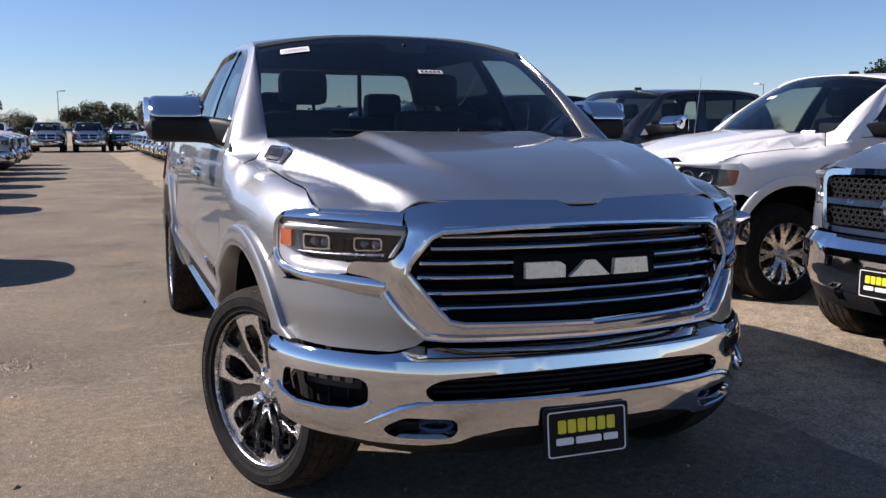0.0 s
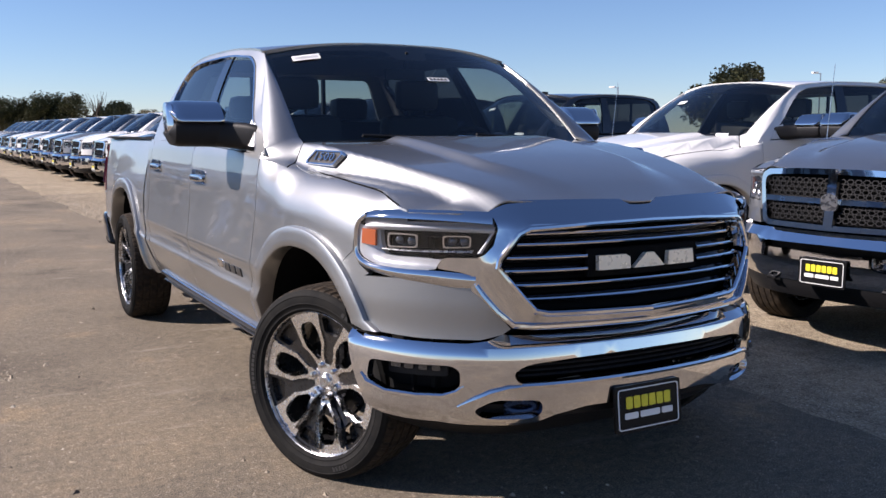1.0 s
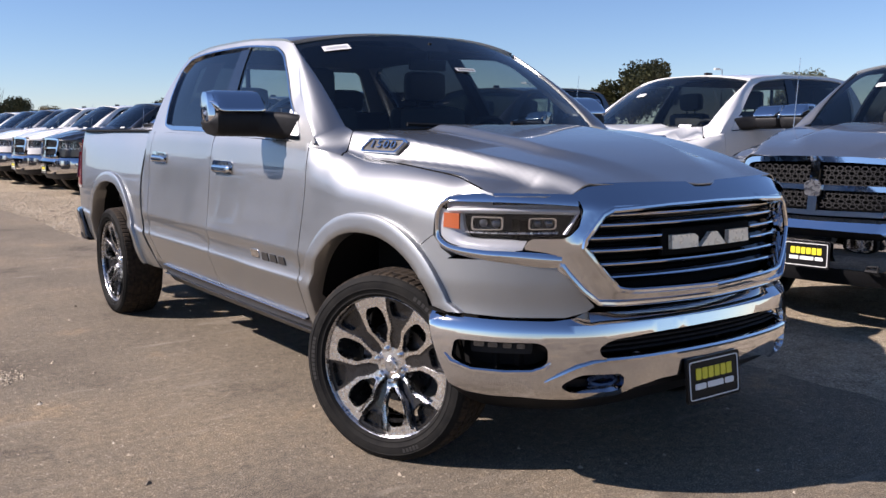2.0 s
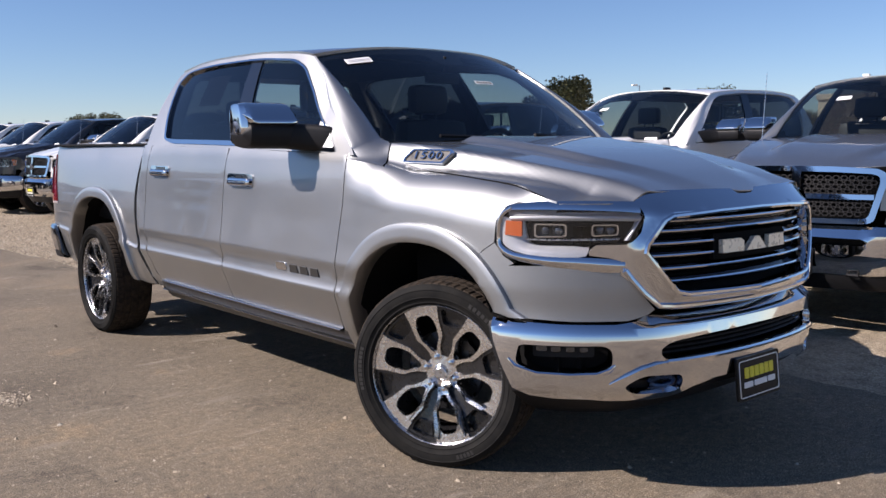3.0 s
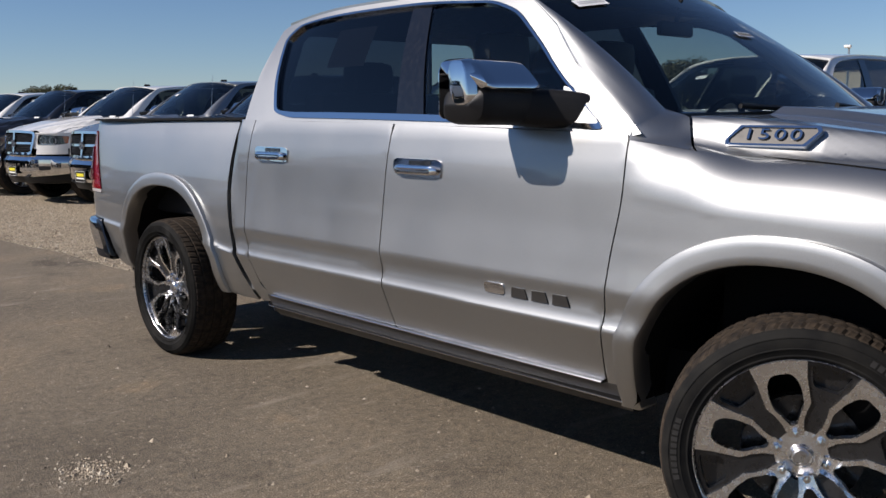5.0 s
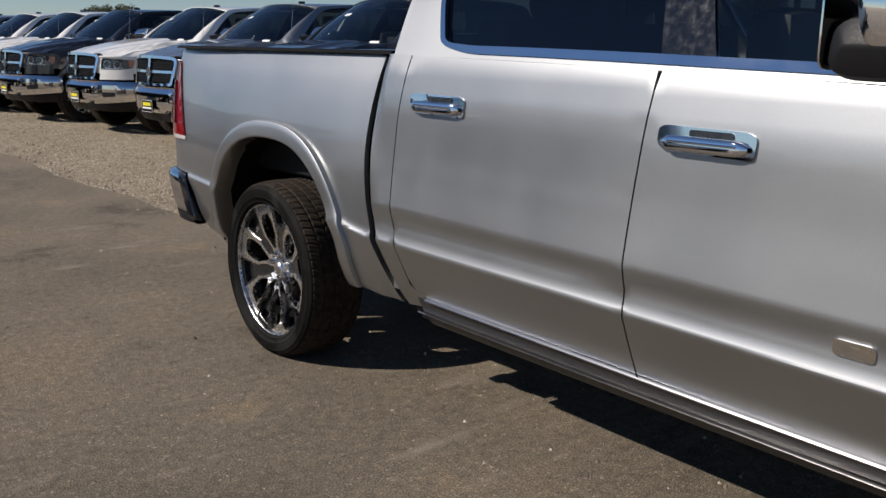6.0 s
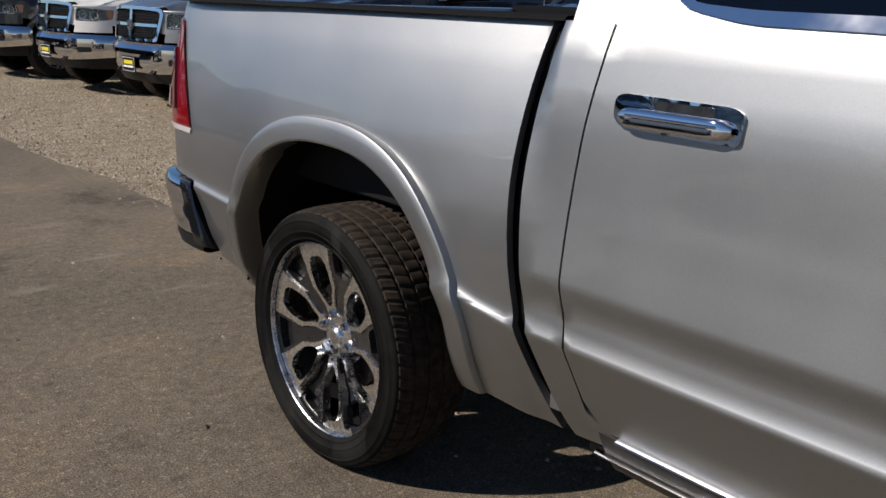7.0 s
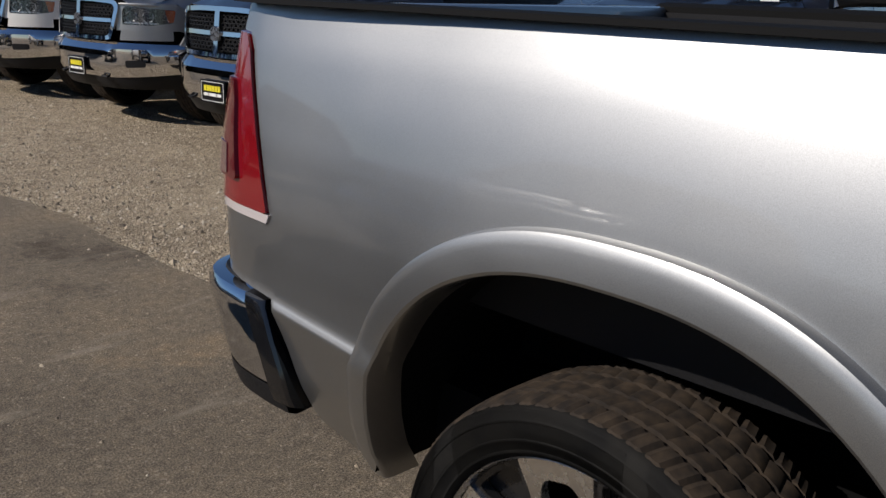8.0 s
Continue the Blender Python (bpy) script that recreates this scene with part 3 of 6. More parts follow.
def number_plate(parent, m, wide=.315, high=.175):
    """A black dealer plate with a yellow bar over white bars in a white border."""
    p = empty("dealer_plate")
    p.parent, p.matrix_local = parent, m
    tagged(p, "black dealer plate with plain yellow and white bars")
    part("frame", slab([rounded([(-wide / 2, -high / 2), (wide / 2, -high / 2), (wide / 2, high / 2), (-wide / 2, high / 2)], .014)], .012), M_PLATE, p)
    w, h = wide / 2 - .012, high / 2 - .012
    part("border", slab([rounded([(-w, -h), (w, -h), (w, h), (-w, h)], .014), rounded([(-w + .004, -h + .004), (w - .004, -h + .004), (w - .004, h - .004), (-w + .004, h - .004)], .011)], .003,
                        place=lambda a, b, c: (a, b, c + .0025)), M_WHITE, p)
    bars = [("yellow_bar", -.108 + .0365 * k, -.108 + .0365 * k + .030, .002, .046, M_YELLOW) for k in range(6)]
    bars += [("white_bar", x0, x1, -.036, -.013, M_WHITE) for x0, x1 in ((-.115, -.052), (-.042, .052), (.062, .115))]
    for name, x0, x1, z0, z1, mat in bars:
        part(name, slab([rounded([(x0, z0), (x1, z0), (x1, z1), (x0, z1)], .005, 2)], .003, place=lambda a, b, c: (a, b, c + .003)), mat, p)
    return p


def body_panels(T, sg, coat, step, edge, strip=True):
    """The outer skin of one side, panel by panel, with wheel housings."""
    skin = flank(sg)
    g = .0028
    top = [(s_y(y), CREST(y)) for y in (.388, .3, .2, .1, .05, 0, -.05, -.1, -.15, -.2, -.25, -.30, -.33, -.36, -.39, -.42, -.445, -.47, -.495, -.52, -.565)]
    wing = [(s_y(.672 - g), .44)] + cut(CUT_A, -g, .5, 1.28) + [(s_y(y), CREST(y)) for y in (.594, .56, .52, .48, .44, .41)] + [*top, (s_y(-.565), 1.134), (s_y(-.42), 1.124), (s_y(-.372), 1.104), (s_y(-.342), 1.06), (s_y(-.335), .985), (s_y(-.290), .955), (s_y(-.245), .918), (s_y(-.245), .86)]
    wing += [q for q in sz(list(reversed(ARCH_F))) if q[0] > s_y(-.24)] + [(s_y(.58), .43)]
    part("wing", sheet([wing], skin, step * .7, .012, edge * .6, CREASES + SHOULDER if step < .08 else SHOULDER[::2], true=step < .08), coat, T)
    front_door = cut(CUT_A, g, .52, 1.33) + [(s_y(.605), 1.318), (s_y(1.755), 1.350)] + list(reversed(cut(CUT_B, -g, .55, 1.3))) + [(s_y(1.780), .524), (s_y(.71), .510)]
    d = part("front_door", sheet([front_door], skin, step, .02, edge, CREASES if step < .08 else (), true=step < .08), coat, T)
    rear_door = cut(CUT_B, g, .55, 1.3) + [(s_y(1.77), 1.350), (s_y(2.836), 1.368)] + list(reversed(cut(CUT_C, -g, .53, 1.3))) + [(s_y(2.69), .528), (s_y(1.787), .524)]
    e = part("rear_door", sheet([rear_door], skin, step, .02, edge, CREASES if step < .08 else (), true=step < .08), coat, T)
    for door, y0, z0 in ((d, 1.587, 1.180), (e, 2.652, 1.208)):
        handle(door, sg, skin, y0, z0)
    corner = cut(CUT_C, g) + [(s_y(2.842), 1.370), (s_y(2.975), 1.372)] + list(reversed(cut(CUT_D, -.018, 0, 1.2))) + [(s_y(2.80), .482), (s_y(2.68), .49)]
    part("cab_corner", sheet([corner], skin, step, .02, edge, CREASES if step < .08 else (), true=step < .08), coat, T)
    bed = cut(CUT_D, .022) + [(s_y(3.6), 1.372), (s_y(4.3), 1.374), (s_y(4.955), 1.374),
           (s_y(4.975), 1.312), (s_y(4.885), 1.306), (s_y(4.850), 1.27), (s_y(4.796), 1.14), (s_y(4.742), 1.0), (s_y(4.716), .922), (s_y(4.728), .905), (s_y(4.985), .905), (s_y(4.985), .75), (s_y(4.72), .735), (s_y(4.61), .485), (s_y(4.42), .428)]
    bed += sz(ARCH_R) + [(s_y(3.17), .48)]
    part("bedside", sheet([bed], skin, step, .02, edge, CREASES if step < .08 else (), true=step < .08), coat, T)
    # body-colour sill, coloured dark for the ground it mirrors
    part("sill", band(flank, sg * s_y(.62), sg * s_y(2.80), lambda t: .405, lambda t: .508 + .012 * t, 24, .003), M_SILLREFLECT_BADGE, T)
    if strip:
        part("sill_strip", band(flank, sg * s_y(.70), sg * s_y(2.74), lambda t: .503 + .014 * t, lambda t: .515 + .014 * t, 24, .020, 5), M_CHROME, T, "thin chrome sill strip")
        part("sill_strip", band(flank, sg * s_y(.63), sg * s_y(2.82), lambda t: .440 + .012 * t, lambda t: .451 + .012 * t, 24, .022, 5), M_CHROME, T, "thin chrome sill strip")
    # near-black sheet behind the door gaps gives them their shade by colour
    part("seam_backing", sheet([[(s_y(.56), .46), (s_y(3.06), .50), (s_y(3.06), 1.36), (s_y(.56), 1.26)]], lamp_line(sg, skin, -.028), .12, 0, .1), M_VOID, T)
    part("side_step", box(*sorted((sg * .80, sg * .900)), .66, 2.86, .388, .412, .010), M_BLACK, T)
    part("front_flare", flare(sg, ARCH_F, ARCH_FO), coat, T)
    part("rear_flare", flare(sg, ARCH_R, ARCH_RO), coat, T)
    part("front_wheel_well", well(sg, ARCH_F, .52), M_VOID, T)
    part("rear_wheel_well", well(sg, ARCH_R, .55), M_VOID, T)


def cab_panels(T, sg, coat, step, edge, trim):
    """Pillars, windows and roof rail of one side."""
    side = house(sg)
    cab = [(.60, -.012), (1.7, -.012), (2.965, -.012), (2.97, .5), (2.95, .96), (2.90, 1.0), (2.2, 1.0), (1.6, 1.0), (1.23, 1.0), (1.05, .86), (.89, .60), (.73, .34), (.61, .13), (.56, .02)]
    part("cab_side", sheet([cab, rounded(DLO, .05, 3)], side, step, .03, edge, true=trim), coat, T)
    inner = [(y + (1.75 - y) * .022, t + .050 if t < .05 else .5 + (t - .5) * .955) for y, t in DLO]
    if trim:
        part("window_trim", sheet([rounded(DLO, .05, 3), rounded(inner, .04, 3)], lambda y, t: tuple(np.array(side(y, t)) + (sg * .006, 0, 0)), .05, .025, .03), M_CHROME, T, "chrome window surround")

    def pane(y, t):
        p = side(y, t)
        return p[0] - sg * .014, p[1], p[2]
    front_glass = [inner[0], (1.62, inner[1][1]), (1.78, inner[7][1]), inner[8], inner[9], inner[10], inner[11]]
    rear_glass = [(1.79, inner[1][1]), inner[2], inner[3], inner[4], inner[5], inner[6], (1.90, inner[7][1])]
    pillar = [(1.62, inner[1][1]), (1.79, inner[1][1]), (1.90, inner[7][1]), (1.78, inner[7][1])]
    part("front_window", sheet([front_glass], pane, .08, .004, .05), M_SIDEGLASS, T, "front door glass")
    part("rear_window", sheet([rear_glass], pane, .08, .004, .05), M_PRIVACY, T, "dark privacy glass")
    if trim and sg < 0:
        part("price_sheet", sheet([[(2.12, .46), (2.40, .46), (2.40, .80), (2.12, .80)]], lambda y, t: tuple(np.array(side(y, t)) - (sg * .022, 0, 0)), .2, 0, .1), M_LABELGREY, T, "pale price sheet behind the rear door glass")
    part("centre_pillar", sheet([pillar], lambda y, t: tuple(np.array(side(y, t)) - (sg * .008, 0, 0)), .06, .02, .05), M_GLOSSBLACK, T, "gloss black centre pillar")
    pillar = []
    for k in range(12, 0, -1):
        w = k / 12
        a = np.array(screen(sg * (1 - .075 * (1 - w) ** 1.5), w)) + (0, -.005, .005)
        t = (.02, .09, .16, .24, .32, .41, .50, .59, .68, .77, .86, .94, 1.0)[k]
        b_ = np.array(side(np.interp(t, [0, .13, .34, .6, .86, 1.0], [.56, .61, .73, .89, 1.05, 1.23]), t))
        mid = (a + b_) / 2 + np.array((sg * .012, -.02, .010)) * (1 - .75 * smooth01(.6, 1.0, w))
        five = np.array([a, a * .7 + mid * .3 + np.array((sg * .004, -.004, .004)), mid, b_ * .7 + mid * .3 + np.array((sg * .003, -.003, 0)), b_])
        curve = [spline((0, .3, .5, .7, 1), five[:, i]) for i in range(3)]
        pillar.append(np.array([[c(u) for c in curve] for u in np.linspace(0, 1, 11)]))
    # the corner between bonnet, pillar and door, from the pillar's foot down to the wing's shoulder
    skin = flank(sg)

    def even(pts, n):
        p = np.array(pts)
        d = np.concatenate([[0], np.cumsum(np.linalg.norm(np.diff(p, axis=0), axis=1))])
        return np.array([[np.interp(t, d / d[-1], p[:, i]) for i in range(3)] for t in np.linspace(0, 1, n)])
    x0, foot, n = SEAM[-1][0], pillar[-1], 15
    inner = even([foot[0]] + [(sg * (x0 + (.812 - x0) * t), .394 + .095 * t, hood_z(x0 + (.812 - x0) * t, .390 + .092 * t) - .001) for t in np.linspace(1, .08, 10)] + [skin(s_y(.386), CREST(.386))], n)
    outer = even([foot[-1], side(.597, .06), side(.60, .03), skin(s_y(.597), CREST(.597))], n)
    low = np.array([skin(s_y(y), CREST(y)) for y in np.linspace(.386, .597, 11)])
    u, v = np.linspace(0, 1, 11)[None, :, None], np.linspace(0, 1, n)[:, None, None]
    net = (1 - v) * foot[None] + v * low[None] + (1 - u) * inner[:, None] + u * outer[:, None]
    net -= (1 - u) * (1 - v) * foot[0] + u * (1 - v) * foot[-1] + (1 - u) * v * low[0] + u * v * low[-1]
    for _ in range(12):
        net[1:-1, 1:-1] += .5 * ((net[:-2, 1:-1] + net[2:, 1:-1] + net[1:-1, :-2] + net[1:-1, 2:]) / 4 - net[1:-1, 1:-1])
    rows = [list(r) for r in pillar] + [list(r) for r in net[1:]]
    rows = [[r[0] + (0, .010, -.010)] + [p + (sg * .0008, 0, .0004) for p in r] + [r[-1] - (sg * .012, 0, 0)] for r in rows]
    part("windscreen_pillar", grid([[tuple(p) for p in r] for r in rows]), coat, T, angle=60)


def bonnet(T, coat, step, edge):
    x1 = SEAM[-1][0]
    back = [(x1 - .004 + (.812 - x1) * t, .390 + .092 * t) for t in (0, .2, .4, .6, .8, .93)]
    a, c, e = (np.array(p) for p in ((SEAM[-4][0] - .006, SEAM[-4][1]), back[0], back[3]))
    bend = [tuple((1 - t) ** 2 * a + 2 * t * (1 - t) * c + t * t * e) for t in np.linspace(.1, .9, 9)]
    right = HOOD_F + [(p[0] - .006, p[1]) for p in SEAM[:-3]] + bend + back[3:] + [(.808, .484), (.77, .484), (.65, .452), (.45, .39), (.2, .352)]
    for sg in (-1, 1):
        under = [(sg * x, y) for x, y in [(p[0] - .07, p[1]) for p in SEAM[:-3]] + [(.74, .475)] + back[:0:-1] + [(p[0] - .001, p[1]) for p in reversed(SEAM)]]
        part("wing_rail", sheet([under], lambda x, y: (x, y, hood_z(x, y) - (.003 if step < .03 else .016)), step * 1.3, 0, edge, true=step < .05), coat, T)
        line = [Vector((sg * (p[0] - .0035), p[1], p[2] + .0015)) for p in SEAM[:-2]]
        # black bar laid along the seam draws the gap's shade
        part("shut_line", tube(line, .0032, 6), M_VOID, T, "black bar drawn as the shade in the bonnet gap")
    outline = right + [(0, .34)] + [(-x, y) for x, y in reversed(right[1:])]
    part("bonnet", sheet([outline], lambda x, y: (x, y, hood_z(x, y)), step, .005, edge, true=step < .05), coat, T)
    seal = [[(x, y + .003, hood_z(x, y) - .004), (x, y + .02, hood_z(x, y) - .04)] for x, y in [(-p[0], p[1]) for p in reversed(HOOD_F[1:])] + HOOD_F]
    part("bonnet_seal", grid(seal), M_VOID, T)


def cab_top(T, coat, step, edge):
    # scuttle, roof, windscreen
    cow = [[(x, .36 + .205 * (x / .86) ** 2 + dy, hood_z(min(abs(x), .82), .40) - dz) for dy, dz in ((-.05, .075), (.0, .055), (.09, .035))] for x in np.linspace(-.865, .865, 25)]
    part("scuttle", grid(cow), M_BLACK, T, "black scuttle panel below the windscreen")
    ws = [(-1, 0), (1, 0), (1, 1), (-1, 1)]
    part("windscreen", sheet([rounded(ws, .03)], screen, .08, .005, .06), M_GLASS, T, "windscreen glass")
    frit = sheet([rounded(ws, .03), rounded([(-.965, .07), (.965, .07), (.965, .945), (.55, .945), (.16, .925), (.12, .82), (-.12, .82), (-.16, .925), (-.55, .945), (-.965, .945)], .03)],
                 lambda u, w: tuple(np.array(screen(u, w)) + (0, .008, -.004)), .08, 0, .05)
    part("screen_band", frit, M_BLACK, T, "black band round the windscreen")
    rf = [(-.735, 1.24), (-.55, 1.192), (-.3, 1.15), (0, 1.132), (.3, 1.15), (.55, 1.192), (.735, 1.24), (.735, 1.6), (.735, 2.2), (.735, 2.90), (.62, 2.955), (.3, 2.98), (-.3, 2.98), (-.62, 2.955), (-.735, 2.90), (-.735, 2.2), (-.735, 1.6)]

    def rooff(x, y):
        k = RAIL_X(max(y, .9)) / .735
        return x * k, y, roof_z(x, y)
    part("roof", sheet([rf], rooff, step, .02, edge, true=step < .08), coat, T)
    # cab back with its window
    def backf(x, z):
        return x, 2.945 + .03 * (1 - (x / .95) ** 2) - .05 * max(0, z - 1.4) / .45, z
    wall = [(-.97, .50), (.97, .50), (.97, 1.0), (.93, 1.39), (.70, 1.835), (.5, 1.87), (-.5, 1.87), (-.70, 1.835), (-.93, 1.39), (-.97, 1.0)]
    rw = rounded([(-.74, 1.45), (.74, 1.45), (.62, 1.80), (-.62, 1.80)], .05)
    part("cab_back", sheet([wall, rw], backf, .10, .03, .06), coat, T)
    part("back_window", sheet([rw], lambda x, z: tuple(np.array(backf(x, z)) - (0, .01, 0)), .2, .005, .1), M_SIDEGLASS, T, "rear cab window")
    for x in (-.27, .27):
        part("window_bar", box(x - .012, x + .012, 2.91, 2.94, 1.45, 1.80), M_BLACK, T)


def load_bed(T, coat):
    # load bed
    part("bed_floor", box(-.80, .80, 3.04, 4.92, .80, .84), M_BLACK, T)
    for sg in (-1, 1):
        part("bed_inner_wall", box(*sorted((sg * .78, sg * .84)), 3.04, 4.92, .82, 1.35), M_BLACK, T)
        rows = [[(sg * x, y, z) for x, z in ((.955 + .012 * smooth01(4.25, 4.7, y) - .05 * smooth01(4.75, 5.0, y), 1.370), (.945 + .012 * smooth01(4.25, 4.7, y) - .05 * smooth01(4.75, 5.0, y), 1.380), (.90, 1.383), (.84, 1.381), (.80, 1.37), (.80, 1.33))] for y in np.linspace(2.99, 4.955, 18)]
        part("bed_rail_cap", grid(rows), M_RAIL, T, "black plastic bed rail cap")
    part("bed_front_wall", box(-.86, .86, 3.035, 3.07, .80, 1.35), coat, T)
    part("tailgate", box(-.80, .80, 4.90, 4.985, .80, 1.37, .02), coat, T)


def hero_truck():
    T = tagged(empty("pickup_truck"), "silver metallic crew-cab pickup truck with chrome grille, parked on asphalt", "truck")
    crew = Wheels(True)

    for sg in (-1, 1):
        skin = flank(sg)
        body_panels(T, sg, M_SILVER, .05, .03)
        cab_panels(T, sg, M_SILVER, .05, .03, True)
        fascia = [(s_y(-.41), .700), (s_y(-.40), .75), (s_y(-.36), .82), (s_y(-.30), .885), (s_y(-.2475), .9165), (s_y(-.2925), .9530), (s_y(-.3372), .9830), (s_y(-.375), .935), (s_y(-.42), .908), (s_x(.92), .898), (s_x(.82), .905), (s_x(.68), .885), (s_x(.64), .86), (s_x(.60), .80), (s_x(.548), .735), (s_x(.575), .715), (s_x(.64), .695), (s_x(.80), .693)]
        part("fascia_corner", sheet([fascia], flank(sg, False), .04, .03, .025, true=True), M_SILVER, T, "silver corner panel below the headlamp")
        mirror_unit(T, sg)
        headlamp(T, sg, flank(sg, False))
        tail_lamp(T, sg, skin)
    bonnet(T, M_SILVER, .0155, .018)
    for sg in (-1, 1):
        bonnet_badge(T, sg)
    cab_top(T, M_SILVER, .05, .04)
    load_bed(T, M_SILVER)
    rear_bumper(T)
    nose(T)
    front_bumper(T)
    cabin(T)
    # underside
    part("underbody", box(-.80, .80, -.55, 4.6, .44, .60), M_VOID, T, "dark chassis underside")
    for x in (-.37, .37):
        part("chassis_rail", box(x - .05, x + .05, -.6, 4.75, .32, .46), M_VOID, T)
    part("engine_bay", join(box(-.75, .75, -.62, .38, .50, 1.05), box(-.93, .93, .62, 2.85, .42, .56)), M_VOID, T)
    part("rear_axle", tube([(-.75, WB, .36), (-.2, WB, .36), (0, WB, .36), (.2, WB, .36), (.75, WB, .36)], [.06, .06, .14, .06, .06], 12), M_VOID, T)
    part("exhaust", tube([(.30, 2.6, .38), (.34, 4.2, .40), (.62, 4.75, .40)], .035, 10), M_SATIN, T)
    # wheels
    steer = 25
    for nm, sg, y, turn in (("front_wheel", -1, .05, steer), ("front_wheel", 1, .05, steer), ("rear_wheel", -1, WB - .012, 0), ("rear_wheel", 1, WB - .012, 0)):
        spin = {(-1, True): 15, (1, True): 31, (-1, False): 13, (1, False): 47}[(sg, turn > 0)]
        m = Matrix.Translation((sg * (.855 if turn else .898), y, TYRE_R - .011)) @ pose(0, 0, 0, 0, 0, turn + (180 if sg < 0 else 0)) @ pose(0, 0, 0, spin, 0, 0)
        crew.make(nm, m, T)
    return T


def handle(door, sg, skin, y, z):
    """A chrome pull handle over a chrome cup."""
    def on(yy, zz, d):
        s = s_y(yy)
        p = skin(s, zz)
        return p[0] + sg * d, p[1], p[2]
    cup = rounded([(y - .142, z - .036), (y + .120, z - .032), (y + .142, z - .012), (y + .140, z + .026), (y + .120, z + .034), (y - .120, z + .032), (y - .146, z + .022)], .012, 3)
    part("handle_cup", sheet([cup], lambda a, c: on(a, c, .007), .018, .012, .014), M_CHROME, door, "chrome handle cup")
    # flat dark sheet on the cup: the hand recess's shade put in as colour
    part("hand_recess", sheet([rounded([(y - .088, z + .010), (y + .045, z + .010), (y + .045, z + .027), (y - .082, z + .027)], .006, 2)], lambda a, c: on(a, c, .0085), .03, .004, .02), M_DARKMETAL, door, "dark sheet drawn as the shade behind the handle")
    rows = []
    for k in range(17):
        t = k / 16
        near = min(1.0, 4 * t * (1 - t) * 2.2) ** .4
        out, h = .011 + .011 * near, .006 + .013 * near
        row = []
        for a in np.linspace(0, 2 * math.pi, 17)[:-1]:
            c, q = math.cos(a), math.sin(a)
            row.append(on(y - .130 + .252 * t, z - .009 + h * math.copysign(abs(q) ** .6, q), out + .008 * math.copysign(abs(c) ** .6, c)))
        rows.append(row)
    part("handle", grid(rows, closed_v=True), M_CHROME, door, "flat chrome pull handle")
    part("handle_rib", tube([on(y - .105 + .02 * k, z - .004, .0300) for k in range(11)], .0032, 6), M_CHROME, door, "raised bright rib")


def mirror_unit(T, sg):
    """A tow mirror: chrome cap over a black lower housing on a black arm."""
    e = empty("door_mirror")
    e.parent = T
    tagged(e, "chrome-capped door mirror with a black housing")

    def shell(x0, x1, y0, y1, z0, z1, lean=0.0, taper=0.0):
        rows = []
        for k in range(13):
            t = k / 12
            x = x0 + (x1 - x0) * t
            q = math.sqrt(max(0, 1 - max(0, (t - .82) / .18) ** 2)) * .9 + .1 if t > .82 else (math.sqrt(max(0, 1 - max(0, (.12 - t) / .12) ** 2)) * .8 + .2)
            row = []
            for a in np.linspace(0, 2 * math.pi, 25)[:-1]:
                c, s = math.cos(a), math.sin(a)
                cc, ss = math.copysign(abs(c) ** .55, c), math.copysign(abs(s) ** .55, s)
                zc, yc = (z0 + z1) / 2 + taper * t, (y0 + y1) / 2 + .03 * t
                row.append((sg * x, yc + (y1 - y0) / 2 * cc * (.55 + .45 * q) + lean * (z1 - z0) / 2 * ss * q, zc + (z1 - z0) / 2 * ss * q))
            rows.append(row)
        g = grid(rows, closed_v=True)
        return g[0], g[1] + [tuple(range(24)), tuple(range(12 * 24, 13 * 24))]
    part("lower_housing", shell(.97, 1.294, .93, 1.13, 1.345, 1.472, -.12, .006), M_BLACK, e)
    part("cap", shell(1.025, 1.288, .945, 1.115, 1.460, 1.570, 1.05), M_CHROME, e, "chrome mirror cap")
    part("cap_end", shell(1.270, 1.300, .985, 1.065, 1.415, 1.560, .15), M_CHROME, e, "chrome outer end of the mirror")
    part("mirror_glass", slab([rounded([(1.03, 1.37), (1.27, 1.37), (1.27, 1.55), (1.05, 1.55)], .03)], .004, place=lambda u, v, w: (sg * u, 1.145 + (u - 1.03) * .10 - w, v)), M_CHROME, e)
    arm = []
    for x, y0, y1, z0, z1 in ((.872, .755, .945, 1.325, 1.440), (.90, .765, .955, 1.325, 1.448), (.93, .79, .985, 1.328, 1.456), (.965, .83, 1.02, 1.334, 1.464), (1.0, .88, 1.07, 1.340, 1.468), (1.04, .925, 1.10, 1.345, 1.470), (1.08, .945, 1.11, 1.350, 1.470)):
        row = []
        for a in np.linspace(0, 2 * math.pi, 25)[:-1]:
            c, q = math.cos(a), math.sin(a)
            row.append((sg * x, (y0 + y1) / 2 + (y1 - y0) / 2 * math.copysign(abs(c) ** .5, c), (z0 + z1) / 2 + (z1 - z0) / 2 * math.copysign(abs(q) ** .5, q)))
        arm.append(row)
    g = grid(arm, closed_v=True)
    part("arm", (g[0], g[1] + [tuple(range(24)), tuple(range(6 * 24, 7 * 24))]), M_BLACK, e)
    # sail that fills the window's corner
    side = house(sg)
    part("sail", sheet([[(.72, .05), (.90, .05), (.92, .40), (.84, .36)]], lambda y, t: tuple(np.array(side(y, t)) + (sg * .004, 0, 0)), .08, .02, .06), M_WHITE, e, "light grey mirror sail")
    return e


def lamp_line(sg, skin, d):
    def f(s, z):
        q = at_s(s)
        p = skin(s, z)
        return p[0] + sg * q[2] * d, p[1] + q[3] * d, p[2]
    return f


